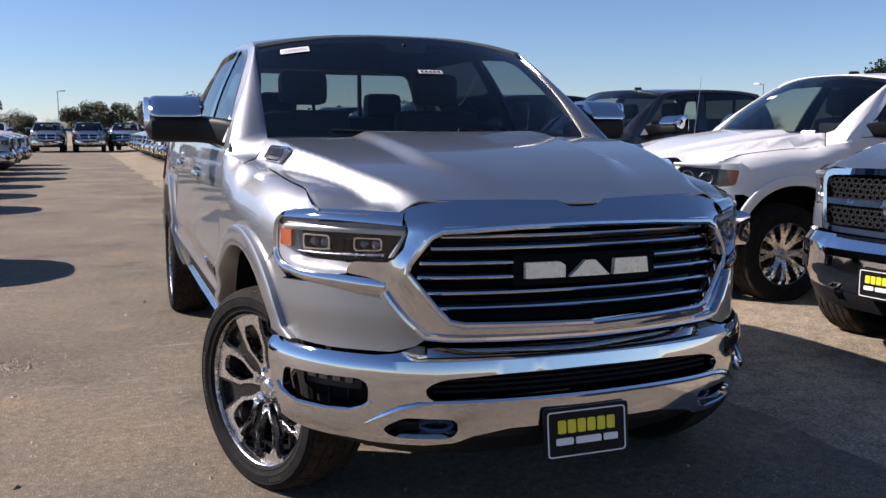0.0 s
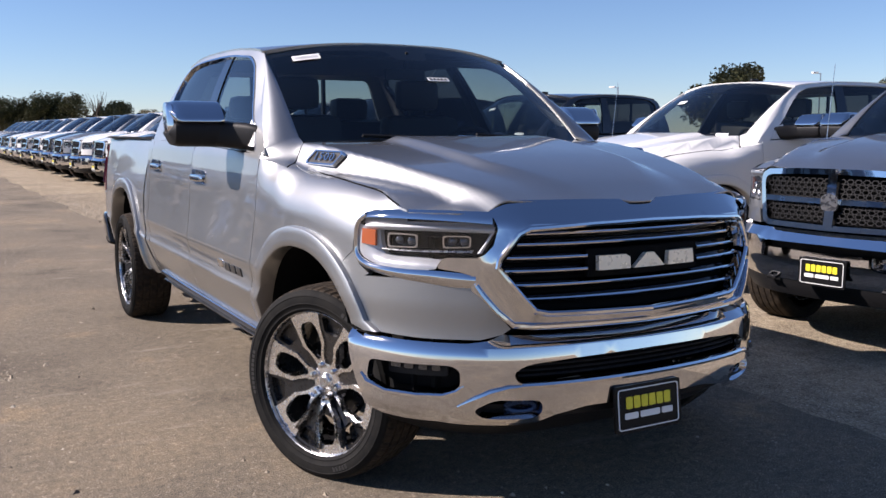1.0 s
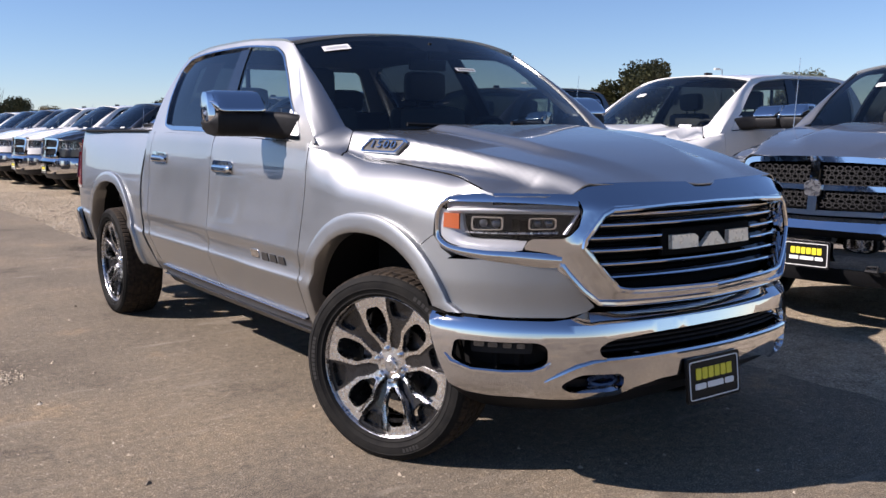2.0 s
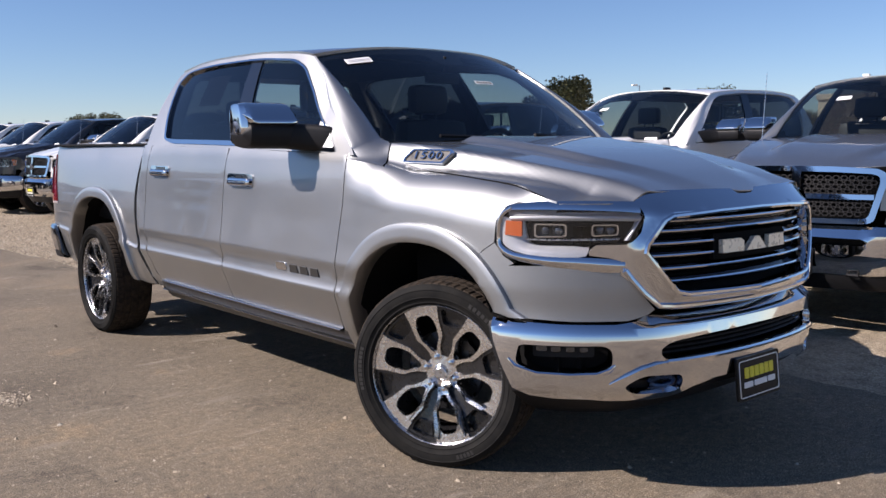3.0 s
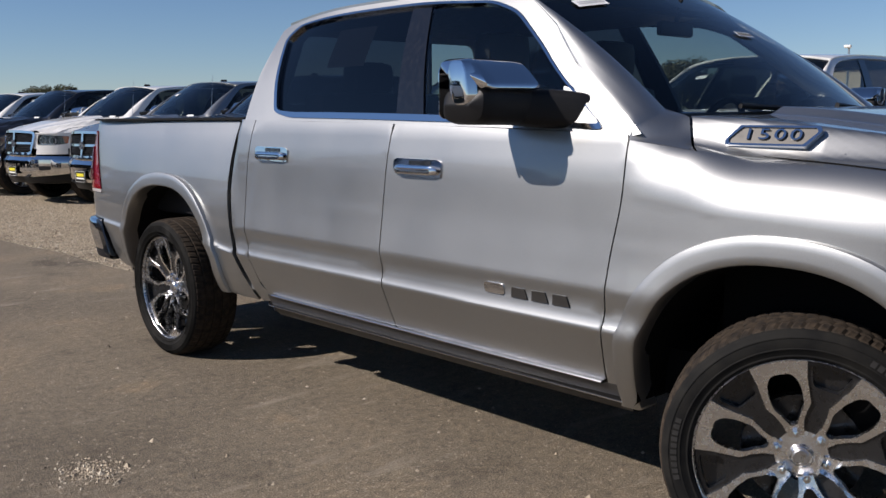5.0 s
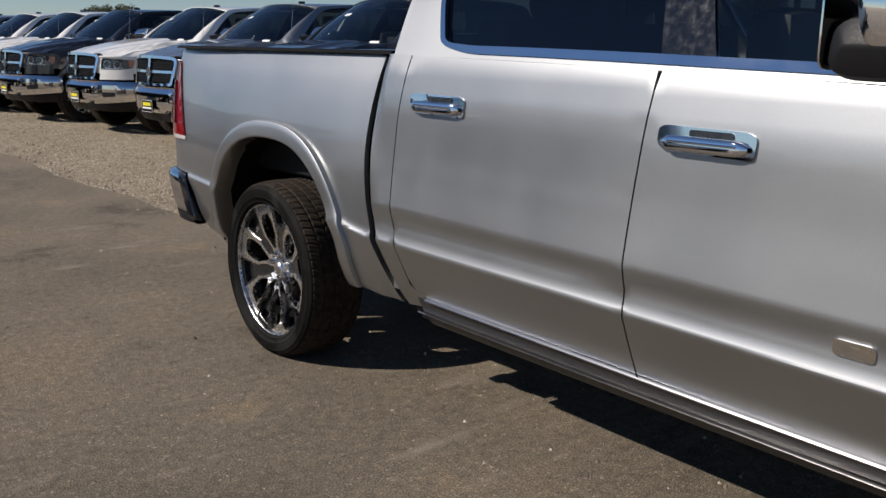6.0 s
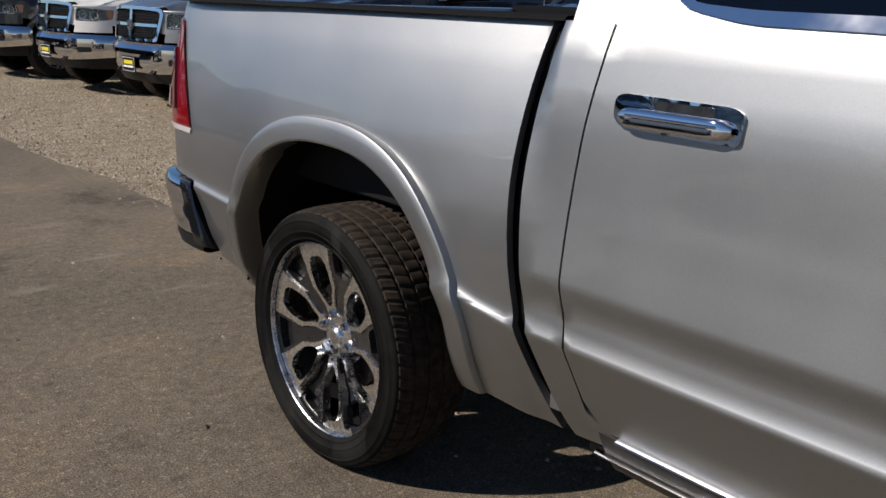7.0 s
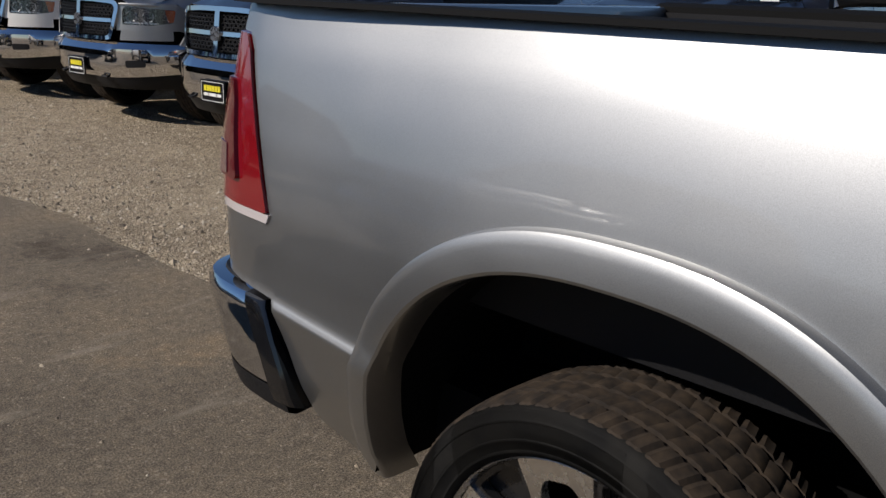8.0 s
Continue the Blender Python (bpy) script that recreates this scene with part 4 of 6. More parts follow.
def headlamp(T, sg, skin):
    e = empty("headlamp")
    e.parent = T
    tagged(e, "clear headlamp with dark housing, bright light guide and amber marker")
    f = lambda d: lamp_line(sg, skin, d)
    on = lambda pts: [(s_at(x, y), z) for x, y, z in pts]
    body = on([(.938, -.385, .985), (.938, -.385, 1.118), (.84, -.565, 1.120), (.735, -.68, 1.118), (.66, -.735, 1.108), (.60, -.775, 1.100), (.592, -.78, 1.075), (.625, -.76, 1.0), (.645, -.745, .985),
               (.74, -.67, .985), (.758, -.655, .970), (.765, -.645, .942), (.85, -.55, .935), (.92, -.42, .948)])
    part("housing", sheet([body], f(-.062), .05, .0, .03), M_HOUSING, e, "black lamp housing")
    part("lens", sheet([body], f(.006), .04, .006, .025), M_LENS, e, "clear lamp lens")
    part("light_guide", ribbon(f, [(.935, -.40, 1.090), (.88, -.50, 1.095), (.80, -.615, 1.096), (.70, -.71, 1.094), (.598, -.78, 1.090)], [(.930, -.41, 1.068), (.88, -.50, 1.072), (.80, -.615, 1.074), (.70, -.71, 1.073), (.605, -.775, 1.070)], 24, .008, -.010, -.014), M_GUIDE, e, "bright light guide across the lamp")
    part("guide_end", ribbon(f, [(.598, -.78, 1.078), (.62, -.765, 1.035), (.636, -.752, 1.0)], [(.607, -.773, 1.078), (.629, -.758, 1.035), (.648, -.742, 1.0)], 8, .004, -.012, -.012), M_GUIDE, e)
    part("upper_trim", ribbon(f, [(.936, -.39, 1.120), (.84, -.56, 1.122), (.73, -.685, 1.120), (.60, -.775, 1.105)], [(.934, -.40, 1.092), (.84, -.56, 1.098), (.73, -.685, 1.098), (.60, -.775, 1.092)], 18, .0, -.028, -.006), M_GUIDE, e, "pale trim behind the lens")
    part("lower_shelf", ribbon(f, [(.943, -.365, 1.09), (.943, -.365, 1.03), (.940, -.375, .985), (.918, -.43, .953), (.85, -.55, .936), (.80, -.61, .936), (.762, -.648, .942)], [(.910, -.45, 1.070), (.908, -.455, 1.04), (.905, -.46, 1.012), (.892, -.485, .980), (.830, -.582, .977), (.79, -.62, .976), (.752, -.66, .972)], 26, .008, -.004, -.030), M_GUIDE, e, "bright shelf under the lamps")
    am = on([(.935, -.388, 1.072), (.911, -.452, 1.070), (.911, -.451, 1.012), (.936, -.385, 1.017)])
    part("marker", sheet([am], f(-.002), .03, .01, .02), M_AMBER, e, "amber side marker")
    for (xa, ya), (xb, yb), lo, hi in (((.892, -.492), (.818, -.600), 1.008, 1.062), ((.752, -.668), (.672, -.736), 1.014, 1.060)):
        pr = rounded(on([(xa, ya, lo), (xb, yb, lo + .004), (xb, yb, hi), (xa, ya, hi)]), .014)
        cs, cz = sum(p[0] for p in pr) / len(pr), sum(p[1] for p in pr) / len(pr)
        half = max(abs(p[0] - cs) for p in pr)
        mid = [(cs + (p - cs) * .88, cz + (q - cz) * .78) for p, q in pr]
        part("bezel", sheet([pr, mid], f(-.018), .03, .03, .016), M_CHROME, e, "chrome projector bezel")
        part("reflector", sheet([mid], f(-.056), .03, 0, .02), M_DARKMETAL, e)
        for c0 in (-.46, .34):
            q = at_s(cs + c0 * half)
            c = np.array(f(-.040)(cs + c0 * half, cz))
            n = np.array((sg * q[2], q[3], 0.0))
            u = np.array((-n[1], n[0], 0.0))
            r = .0185
            rows = [[tuple(c + n * r * math.cos(a) * .95 + u * r * math.sin(a) * math.cos(b2) + np.array((0, 0, r * math.sin(a) * math.sin(b2)))) for b2 in np.linspace(0, 2 * math.pi, 17)[:-1]] for a in (.03, .3, .6, .9, 1.2, 1.5)]
            part("projector", grid(rows, closed_v=True), M_PROJECTOR, e, "round glass projector")
    part("inner_shelf", ribbon(f, [(.905, -.462, 1.004), (.84, -.57, 1.004), (.76, -.655, 1.006), (.665, -.738, 1.008)], [(.905, -.462, .998), (.84, -.57, .998), (.76, -.655, .999), (.668, -.735, 1.000)], 16, .003, -.020, -.020), M_SATIN, e, "thin bright line below the projectors")
    part("brow", ribbon(f, [(.933, -.400, 1.133), (.88, -.50, 1.145), (.80, -.61, 1.149), (.70, -.705, 1.148), (.605, -.772, 1.145)], [(.936, -.392, 1.114), (.88, -.50, 1.117), (.80, -.61, 1.117), (.70, -.705, 1.112), (.605, -.772, 1.104)], 26, .006, -.018, .008), M_CHROME, T, "chrome brow over the headlamp")
    part("lamp_surround", ribbon(f, [(.926, -.41, 1.130), (.939, -.371, 1.108), (.946, -.349, 1.062), (.946, -.350, .985), (.940, -.366, .950), (.926, -.402, .928), (.90, -.465, .914), (.86, -.54, .902), (.795, -.618, .893), (.72, -.69, .881), (.655, -.745, .880)],
                                [(.922, -.42, 1.116), (.935, -.385, 1.094), (.940, -.37, 1.06), (.941, -.368, .995), (.935, -.385, .970), (.920, -.42, .953), (.895, -.475, .945), (.848, -.555, .939), (.78, -.638, .938), (.715, -.693, .934), (.655, -.745, .927)], 60, .009, .0, .004, 9), M_CHROME, T, "chrome surround that sweeps under the headlamp")
    return e


def tail_lamp(T, sg, skin):
    e = empty("tail_lamp")
    e.parent = T
    tagged(e, "tall red tail lamp with a white lower lens")
    f = lambda d: lamp_line(sg, skin, d)
    end = len(S_) and float(S_[-1]) - .01
    o = rounded([(s_y(4.720), .930), (end, .930), (end, 1.306), (s_y(4.89), 1.304), (s_y(4.855), 1.268), (s_y(4.801), 1.14), (s_y(4.747), 1.0)], .012, 3)
    part("lens", sheet([o], f(.008), .03, .03, .02), M_RED, e, "glossy red lens")
    part("raised_lens", sheet([rounded([(s_y(4.842), .985), (end, .985), (end, 1.20), (s_y(4.91), 1.205), (s_y(4.885), 1.16)], .012)], f(.018), .03, .014, .02), M_REDDARK, e, "dark red raised lens")
    part("reverse_lens", sheet([rounded([(s_y(4.885), .992), (end, .992), (end, 1.06), (s_y(4.90), 1.06)], .008)], f(.0205), .03, .002, .02), M_SMOKED, e, "smoked reversing lens")
    part("foot", sheet([[(s_y(4.724), .908), (end, .908), (end, .928), (s_y(4.714), .928)]], f(.006), .03, .02, .02), M_WHITELENS, e, "pale strip under the lamp")


def bonnet_badge(T, sg):
    """The chrome-framed badge with the figures 1500 on the bonnet's flank."""
    u = Vector((sg * sg * .028, .274 * sg, .003 * sg)).normalized()
    nrm = u.cross(Vector((-sg * .032, 0, .055))).normalized()
    v = nrm.cross(u)
    c = Vector((sg * .827, .195, 1.309))
    m = Matrix((u, v, nrm)).transposed().to_4x4()
    m.translation = c + nrm * .004
    k = -sg
    out = rounded([(k * .104, -.034), (k * .142, .018), (k * .134, .034), (-k * .104, .034), (-k * .142, -.018), (-k * .136, -.034)][::k], .006)
    inn = [(a * .92, q * .80) for a, q in out]
    part("vent_frame", moved(slab([out, inn], .018, place=lambda a, q, w: (a, q, w + .006)), m), M_CHROME, T, "chrome badge frame")
    part("vent_backing", moved(slab([inn], .008), m), M_SILLREFLECT_BADGE, T)
    for n, ch in enumerate("1500"):
        part("badge_figure", moved(text_mesh(ch, .062, .004), m @ pose((n - 1.5) * .047, .002, .004) @ Matrix.Diagonal((1.25, .82, 1, 1))), M_CHROME, T, "chrome figure")


def nose(T):
    """Grille: black opening in a broad chrome frame with fine chrome bars and bright block letters."""
    both = lambda pts: [(s_x(x) if x >= 0 else -s_x(-x), z) for x, z in pts]

    def f(d):
        def g(s, z):
            sg = -1 if s < 0 else 1
            x, y, nx, ny = at_s(abs(s))
            lean = .05 * (z - .95) + .78 * max(0, z - 1.105)
            return sg * (x + nx * d), y + ny * d + lean, z
        return g
    half = [(0, .778), (.43, .790), (.475, .80), (.515, .845), (.592, .955), (.585, .985), (.525, 1.07), (.49, 1.088), (.25, 1.100), (0, 1.104)]
    opening = both(half + [(-x, z) for x, z in reversed(half[1:-1])])
    out_h = [(0, .735), (.50, .742), (.548, .748), (.60, .80), (.64, .846), (.668, .872), (.668, .926), (.70, .936), (.755, .946), (.757, .957), (.748, .975), (.735, .985), (.65, .986), (.628, .998), (.602, 1.03), (.588, 1.085), (.598, 1.146), (.575, 1.164), (.545, 1.176), (.50, 1.183), (.25, 1.181), (.09, 1.177), (.05, 1.163), (0, 1.162)]
    outer = both(out_h + [(-x, z) for x, z in reversed(out_h[1:-1])])

    rim_in = np.array(dense(opening, .006))

    def frame_f(s, z):
        # proud along the opening, falling away to the outer rim
        a = float(np.min(np.hypot(rim_in[:, 0] - s, rim_in[:, 1] - z)))
        return f(.008 + .018 * math.exp(-(a / .035) ** 2))(s, z)
    part("grille_frame", sheet([outer, opening], frame_f, .018, .05, .018), M_CHROME, T, "broad chrome grille frame")
    # raised bead round the opening and along the outer rim
    for nm, shape, d, r in (("grille_bead", opening, .024, .011), ("grille_rim", both([(-.655, .89), (-.635, .855), (-.595, .80), (-.545, .752), (-.48, .745), (0, .738), (.48, .745), (.545, .752), (.595, .80), (.635, .855), (.655, .89)]), .014, .011)):
        closed = nm == "grille_bead"
        pts = [f(d)(s, z) for s, z in dense(shape, .03, closed)]
        if closed:
            pts.append(pts[0])
        part(nm, tube(pts, r, 8, not closed), M_CHROME, T, "chrome bead")
    part("grille_back", sheet([opening], f(-.05), .08, 0, .05), M_VOID, T, "black grille backing")
    bars = [(1.068, 0, .495), (1.030, 0, .527), (.983, .265, .562), (.937, .265, .570), (.887, 0, .540), (.838, 0, .504)]
    for z, x0, x1 in bars:
        for lo, hi in (((-x1, x1),) if x0 == 0 else ((-x1, -x0), (x0, x1))):
            pts = [f(-.012 + .010 * (1 - (abs(x) / .6) ** 2))(math.copysign(s_x(abs(x)), x), z) for x in np.linspace(lo, hi, 25 if x0 == 0 else 11)]
            rows = [[(p[0], p[1] + a, p[2] + c) for a, c in ((.03, -.006), (-.004, -.004), (-.006, 0), (-.004, .005), (.03, .014))] for p in pts]
            part("grille_bar", grid(rows), M_CHROME, T)
            blade = [[(p[0], p[1] + a, p[2] + c) for a, c in ((.004, -.006), (.035, -.026), (.036, -.020), (.006, -.003))] for p in pts]
            part("grille_blade", grid(blade), M_GLOSSBLACK, T)
    # three bright block letter shapes without writing
    plate = both([(-.262, .905), (.262, .905), (.262, 1.005), (-.262, 1.005)])
    part("emblem_plate", sheet([plate], f(-.004), .05, .02, .03), M_VOID, T)
    shapes = [[(-.228, .930), (-.228, .982), (-.110, .982), (-.090, .970), (-.090, .930)],
              [(-.074, .930), (-.016, .982), (.020, .982), (.074, .930)],
              [(.090, .930), (.096, .982), (.222, .982), (.228, .930)]]
    for q in shapes:
        part("emblem_block", sheet([both(q)], f(.016), .02, .02, .015), M_PALE, T, "bright block on the grille")


def front_bumper(T):
    e = empty("front_bumper")
    e.parent = T
    tagged(e, "polished chrome front bumper")

    def f(d):
        def g(s, z):
            sg = -1 if s < 0 else 1
            x, y, nx, ny = at_s(abs(s))
            t = (z - .37) / .34
            roll = -.055 * max(0, (z - .655) / .055) ** 2 - .05 * max(0, (.43 - z) / .06) ** 1.5 + .012 * math.sin(math.pi * min(max(t, 0), 1))
            return sg * (x + nx * (d + roll)), y + ny * (d + roll), z
        return g
    bot = [(0, .447), (.28, .445), (.40, .425), (.46, .395), (.55, .385), (.70, .386), (.76, .395), (.84, .394), (.885, .402)]
    se = s_y(-.335)
    top = [(0, .722), (.50, .716), (.565, .712), (.62, .692), (.68, .684), (.82, .684), (.92, .688)]
    half = [(s_x(x), z) for x, z in bot] + [(s_y(-.425), .43), (s_y(-.385), .52), (s_y(-.352), .61), (se, .692)] + [(s_x(x), z) for x, z in reversed(top)]
    shell = half + [(-s, z) for s, z in reversed(half[1:-1])]
    intake_h = rounded([(0, .548), (.53, .548), (.545, .585), (.50, .615), (.30, .628), (0, .632)], [.001, .02, .02, .05, .05, .001], 3)
    ih = [(s_x(max(x, 0)), z) for x, z in intake_h if x > .0005]
    intake = [(0.0, .548)] + ih + [(0.0, .632)] + [(-s, z) for s, z in reversed(ih)]
    holes = [intake]
    for sg in (-1, 1):
        fog = rounded([(sg * s_x(.900), .604), (sg * s_x(.715), .608), (sg * s_x(.692), .59), (sg * s_x(.692), .53), (sg * s_x(.735), .504), (sg * s_x(.868), .498), (sg * s_x(.905), .53)], .02, 3)
        hook = rounded([(sg * s_x(.662), .446), (sg * s_x(.625), .418), (sg * s_x(.475), .416), (sg * s_x(.445), .440), (sg * s_x(.452), .484), (sg * s_x(.60), .490)], .03, 4)
        holes += [fog, hook]
        part("fog_recess", sheet([fog], f(-.06), .05, 0, .03), M_VOID, e, "black fog lamp recess")
        lamp = part("fog_lamp", sheet([rounded([(sg * s_x(.885), .545), (sg * s_x(.735), .550), (sg * s_x(.735), .598), (sg * s_x(.885), .595)], .012)], f(-.040), .03, .02, .02), M_HOUSING, e, "black fog lamp body")
        for x0 in (.765, .800, .835, .865):
            part("lens", sheet([rounded([(sg * s_x(x0 + .012), .570), (sg * s_x(x0 - .010), .571), (sg * s_x(x0 - .010), .590), (sg * s_x(x0 + .012), .589)], .005, 2)], f(-.030), .02, .012, .012), M_PROJECTOR, lamp, "small glass lamp lens")
        part("fog_trim", tube([f(.033)(sg * s_x(x), z) for x, z in ((.915, .545), (.905, .516), (.868, .494), (.80, .493), (.735, .498), (.700, .516), (.684, .535))], [.004, .009, .011, .011, .011, .009, .004], 8), M_CHROME, e)
        part("hook_recess", sheet([hook], f(-.09), .05, 0, .03), M_VOID, e)
        ring = [f(-.015)(sg * s_x(.51 + .05 * math.cos(a)), .452 + .018 * math.sin(a)) for a in np.linspace(0, 2 * math.pi, 17)]
        part("tow_hook", tube(ring, .013, 8, False), M_BLUESTEEL, e, "dark tow hook in its recess")
        part("hook_brow", tube([f(.032)(sg * s_x(x), z) for x, z in ((.70, .462), (.655, .492), (.61, .518), (.56, .534), (.48, .540))], [.003, .009, .011, .010, .003], 8), M_CHROME, e)
        part("corner_end", sheet([[(sg * s_y(-.43), .43), (sg * s_y(-.355), .61), (sg * s_y(-.338), .685), (sg * s_y(-.31), .67), (sg * s_y(-.33), .58), (sg * s_y(-.40), .43)]], f(.0), .05, .04, .04), M_BLACK, e)
    part("shell", sheet([shell] + holes, f(.03), .03, .03, .02), M_CHROME, e, "mirror-bright chrome shell")
    part("intake_back", sheet([[(s, z) for s, z in intake]], f(-.04), .06, 0, .04), M_VOID, e)
    for z in (.566, .584, .602, .618):
        part("intake_slat", tube([f(-.01)(math.copysign(s_x(abs(x)), x), z) for x in np.linspace(-.52, .52, 17)], .005, 6), M_BLACK, e)
    part("intake_sill", tube([f(.030)(math.copysign(s_x(abs(x)), x), .540) for x in np.linspace(-.52, .52, 25)], .012, 8), M_CHROME, e)
    dam = [[f(d)(s, z) for d, z in ((-.02, .46), (-.006, .40), (-.016, .32), (-.03, .262), (-.06, .248), (-.20, .25))] for s in np.linspace(-s_y(-.40), s_y(-.40), 41)]
    part("air_dam", grid(dam), M_BLACK, e, "black plastic air dam")
    gap = [[f(d)(s, z) for d, z in ((-.07, .750), (-.085, .715), (-.075, .68))] for s in np.linspace(-s_x(.90), s_x(.90), 31)]
    part("bumper_gap", grid(gap), M_BLACK, e)
    number_plate(e, Matrix.Translation((-.024, -.944, .415)) @ pose(0, 0, 0, 84, 0, 0))


def rear_bumper(T):
    e = empty("rear_bumper")
    e.parent = T
    tagged(e, "chrome rear step bumper with black end pads")
    line = [(1.0, 4.735), (1.006, 4.80), (1.006, 4.88), (.995, 4.97), (.965, 5.045), (.90, 5.105), (.80, 5.135), (.4, 5.15), (0, 5.15)]
    leng = np.concatenate([[0], np.cumsum([math.dist(p, q) for p, q in zip(line, line[1:])])])
    px, py = spline(leng, [p[0] for p in line]), spline(leng, [p[1] for p in line])

    def f(sg, d):
        """The bumper's face; it leans forwards towards its foot."""
        def g(s, z):
            tx, ty = px(s + .01) - px(s - .01), py(s + .01) - py(s - .01)
            k = math.hypot(tx, ty)
            return sg * (px(s) + ty / k * d), py(s) - tx / k * d - .40 * (.74 - z), z - .024 * smooth01(.56, .72, z)
        return g
    prof = [(-.09, .748), (-.05, .752), (-.014, .747), (-.002, .733), (.002, .715), (.004, .66), (.003, .60), (0, .55), (-.005, .528), (-.02, .515)]
    for sg in (-1, 1):
        part("shell", grid([[f(sg, d)(s, z) for d, z in prof] for s in np.linspace(.075, leng[-1], 60)]), M_CHROME, e, "polished chrome shell")
        pad = [(-.09, .752), (-.03, .757), (.004, .750), (.010, .735), (.011, .66), (.009, .58), (.006, .52), (0, .497), (-.03, .485), (-.06, .485)]
        part("end_pad", grid([[f(sg, d - q)(s, z) for d, z in pad] for s, q in ((.0, .05), (.001, .006), (.010, 0), (.04, -.001), (.066, 0), (.075, .006), (.076, .05))]), M_GLOSSBLACK, e, "black end pad")
        part("under_lip", grid([[f(sg, d)(s, z) for d, z in ((-.004, .525), (-.003, .500), (-.008, .476), (-.03, .468), (-.10, .47))] for s in np.linspace(.03, leng[-1], 40)]), M_BLACK, e, "black lower lip")
        part("step_pad", grid([[f(sg, d)(s, z) for d, z in ((-.26, .756), (-.10, .758), (-.05, .757), (-.045, .750))] for s in np.linspace(.10, leng[-1], 40)]), M_BLACK, e, "black step pad")
        for s in np.linspace(.14, .62, 17):
            part("rib", tube([f(sg, -.06)(s, .758), f(sg, -.13)(s, .760)], .005, 6), M_BLACK, e)
    part("bumper_core", box(-.9, .9, 4.72, 5.0, .51, .722), M_VOID, e)


def cabin(T):
    e = empty("cabin")
    e.parent = T
    tagged(e, "dark cabin with leather seats and dashboard")
    dash = [[(x, y, z) for y, z in ((.42, 1.30), (.60, 1.345), (.80, 1.345), (.98, 1.30), (1.03, 1.20), (1.0, .95))] for x in np.linspace(-.86, .86, 13)]
    part("dashboard", grid(dash), M_DASH, e)
    part("floor", box(-.85, .85, .6, 2.86, .56, .62), M_VOID, e)
    part("headlining", box(-.68, .68, 1.32, 2.86, 1.83, 1.845), M_DASH, e)
    for x in (-.40, .40):
        seat(e, x, 1.50)
    part("rear_bench", join(box(-.72, .72, 2.28, 2.70, .80, 1.02, .05), box(-.72, .72, 2.62, 2.80, 1.0, 1.50, .05), box(-.50, -.24, 2.62, 2.76, 1.50, 1.66, .05), box(.24, .50, 2.62, 2.76, 1.50, 1.66, .05)), M_LEATHER, e, "dark rear bench seat")
    ring = [(.40 + .185 * math.cos(a), 1.10 - .07 * math.sin(a), 1.27 + .17 * math.sin(a)) for a in np.linspace(0, 2 * math.pi, 25)]
    part("steering_wheel", join(tube(ring, .016, 8, False), tube([(.22, 1.10, 1.27), (.40, 1.08, 1.25), (.58, 1.10, 1.27)], .02, 8), tube([(.40, 1.08, 1.25), (.40, .98, 1.22)], .04, 8)), M_DASH, e)
    part("inner_mirror", join(box(-.12, .12, 1.06, 1.09, 1.70, 1.76, .012), tube([(0, 1.07, 1.76), (0, 1.05, 1.85)], .01, 6)), M_BLACK, e)
    part("sticker", sheet([[(-.845, .845), (-.66, .845), (-.66, .905), (-.845, .905)]], lambda u, w: tuple(np.array(screen(u, w)) + (0, -.006, .004)), .2, 0, .1), M_WHITE, T, "white paper sticker on the windscreen")
    for k, w in enumerate((.864, .879)):
        part("sticker_bar", sheet([[(-.83, w), (-.675, w), (-.675, w + .006), (-.83, w + .006)]], lambda u, q: tuple(np.array(screen(u, q)) + (0, -.008, .005)), .2, 0, .1), M_LABELGREY, T)
    part("stock_label", sheet([[(-.02, .575), (.14, .575), (.14, .61), (-.02, .61)]], lambda u, w: tuple(np.array(screen(u, w)) + (0, -.006, .004)), .2, 0, .1), M_WHITE, T, "white label with dark bars")
    for k in range(5):
        part("label_bar", sheet([[(-.006 + .028 * k, .583), (.012 + .028 * k, .583), (.012 + .028 * k, .602), (-.006 + .028 * k, .602)]], lambda u, w: tuple(np.array(screen(u, w)) + (0, -.008, .005)), .2, 0, .1), M_BLACK, T)
    for x0, x1 in ((-.62, .05), (.05, .66)):
        a, c = np.array(screen(x0, .07)), np.array(screen(x1, .035))
        part("wiper", tube([tuple(a + (0, -.02, .015)), tuple((a + c) / 2 + (0, -.03, .012)), tuple(c + (0, -.03, .01))], .009, 6), M_BLACK, T, "black wiper blade")
    part("aerial_pod", box(-.03, .03, 2.55, 2.72, 1.90, 1.945, .02), M_SILVER, T)
    # door badge: a bright block and dark blocks
    skin = flank(-1)
    for y0, y1, z0, z1, m in ((1.10, 1.20, .735, .775, M_CHROME),):
        part("door_badge", sheet([rounded([(s_y(y0), z0), (s_y(y1), z0), (s_y(y1), z1), (s_y(y0), z1)], .015)], lamp_line(-1, skin, .006), .03, .006, .02), m, T, "bright door badge")
    for k in range(3):
        y0 = .80 + .095 * k
        part("badge_block", sheet([[(s_y(y0), .732), (s_y(y0 + .075), .732), (s_y(y0 + .07), .770), (s_y(y0 + .01), .770)]], lamp_line(-1, skin, .006), .03, .006, .02), M_SILLREFLECT_BADGE, T, "grey block on the door")


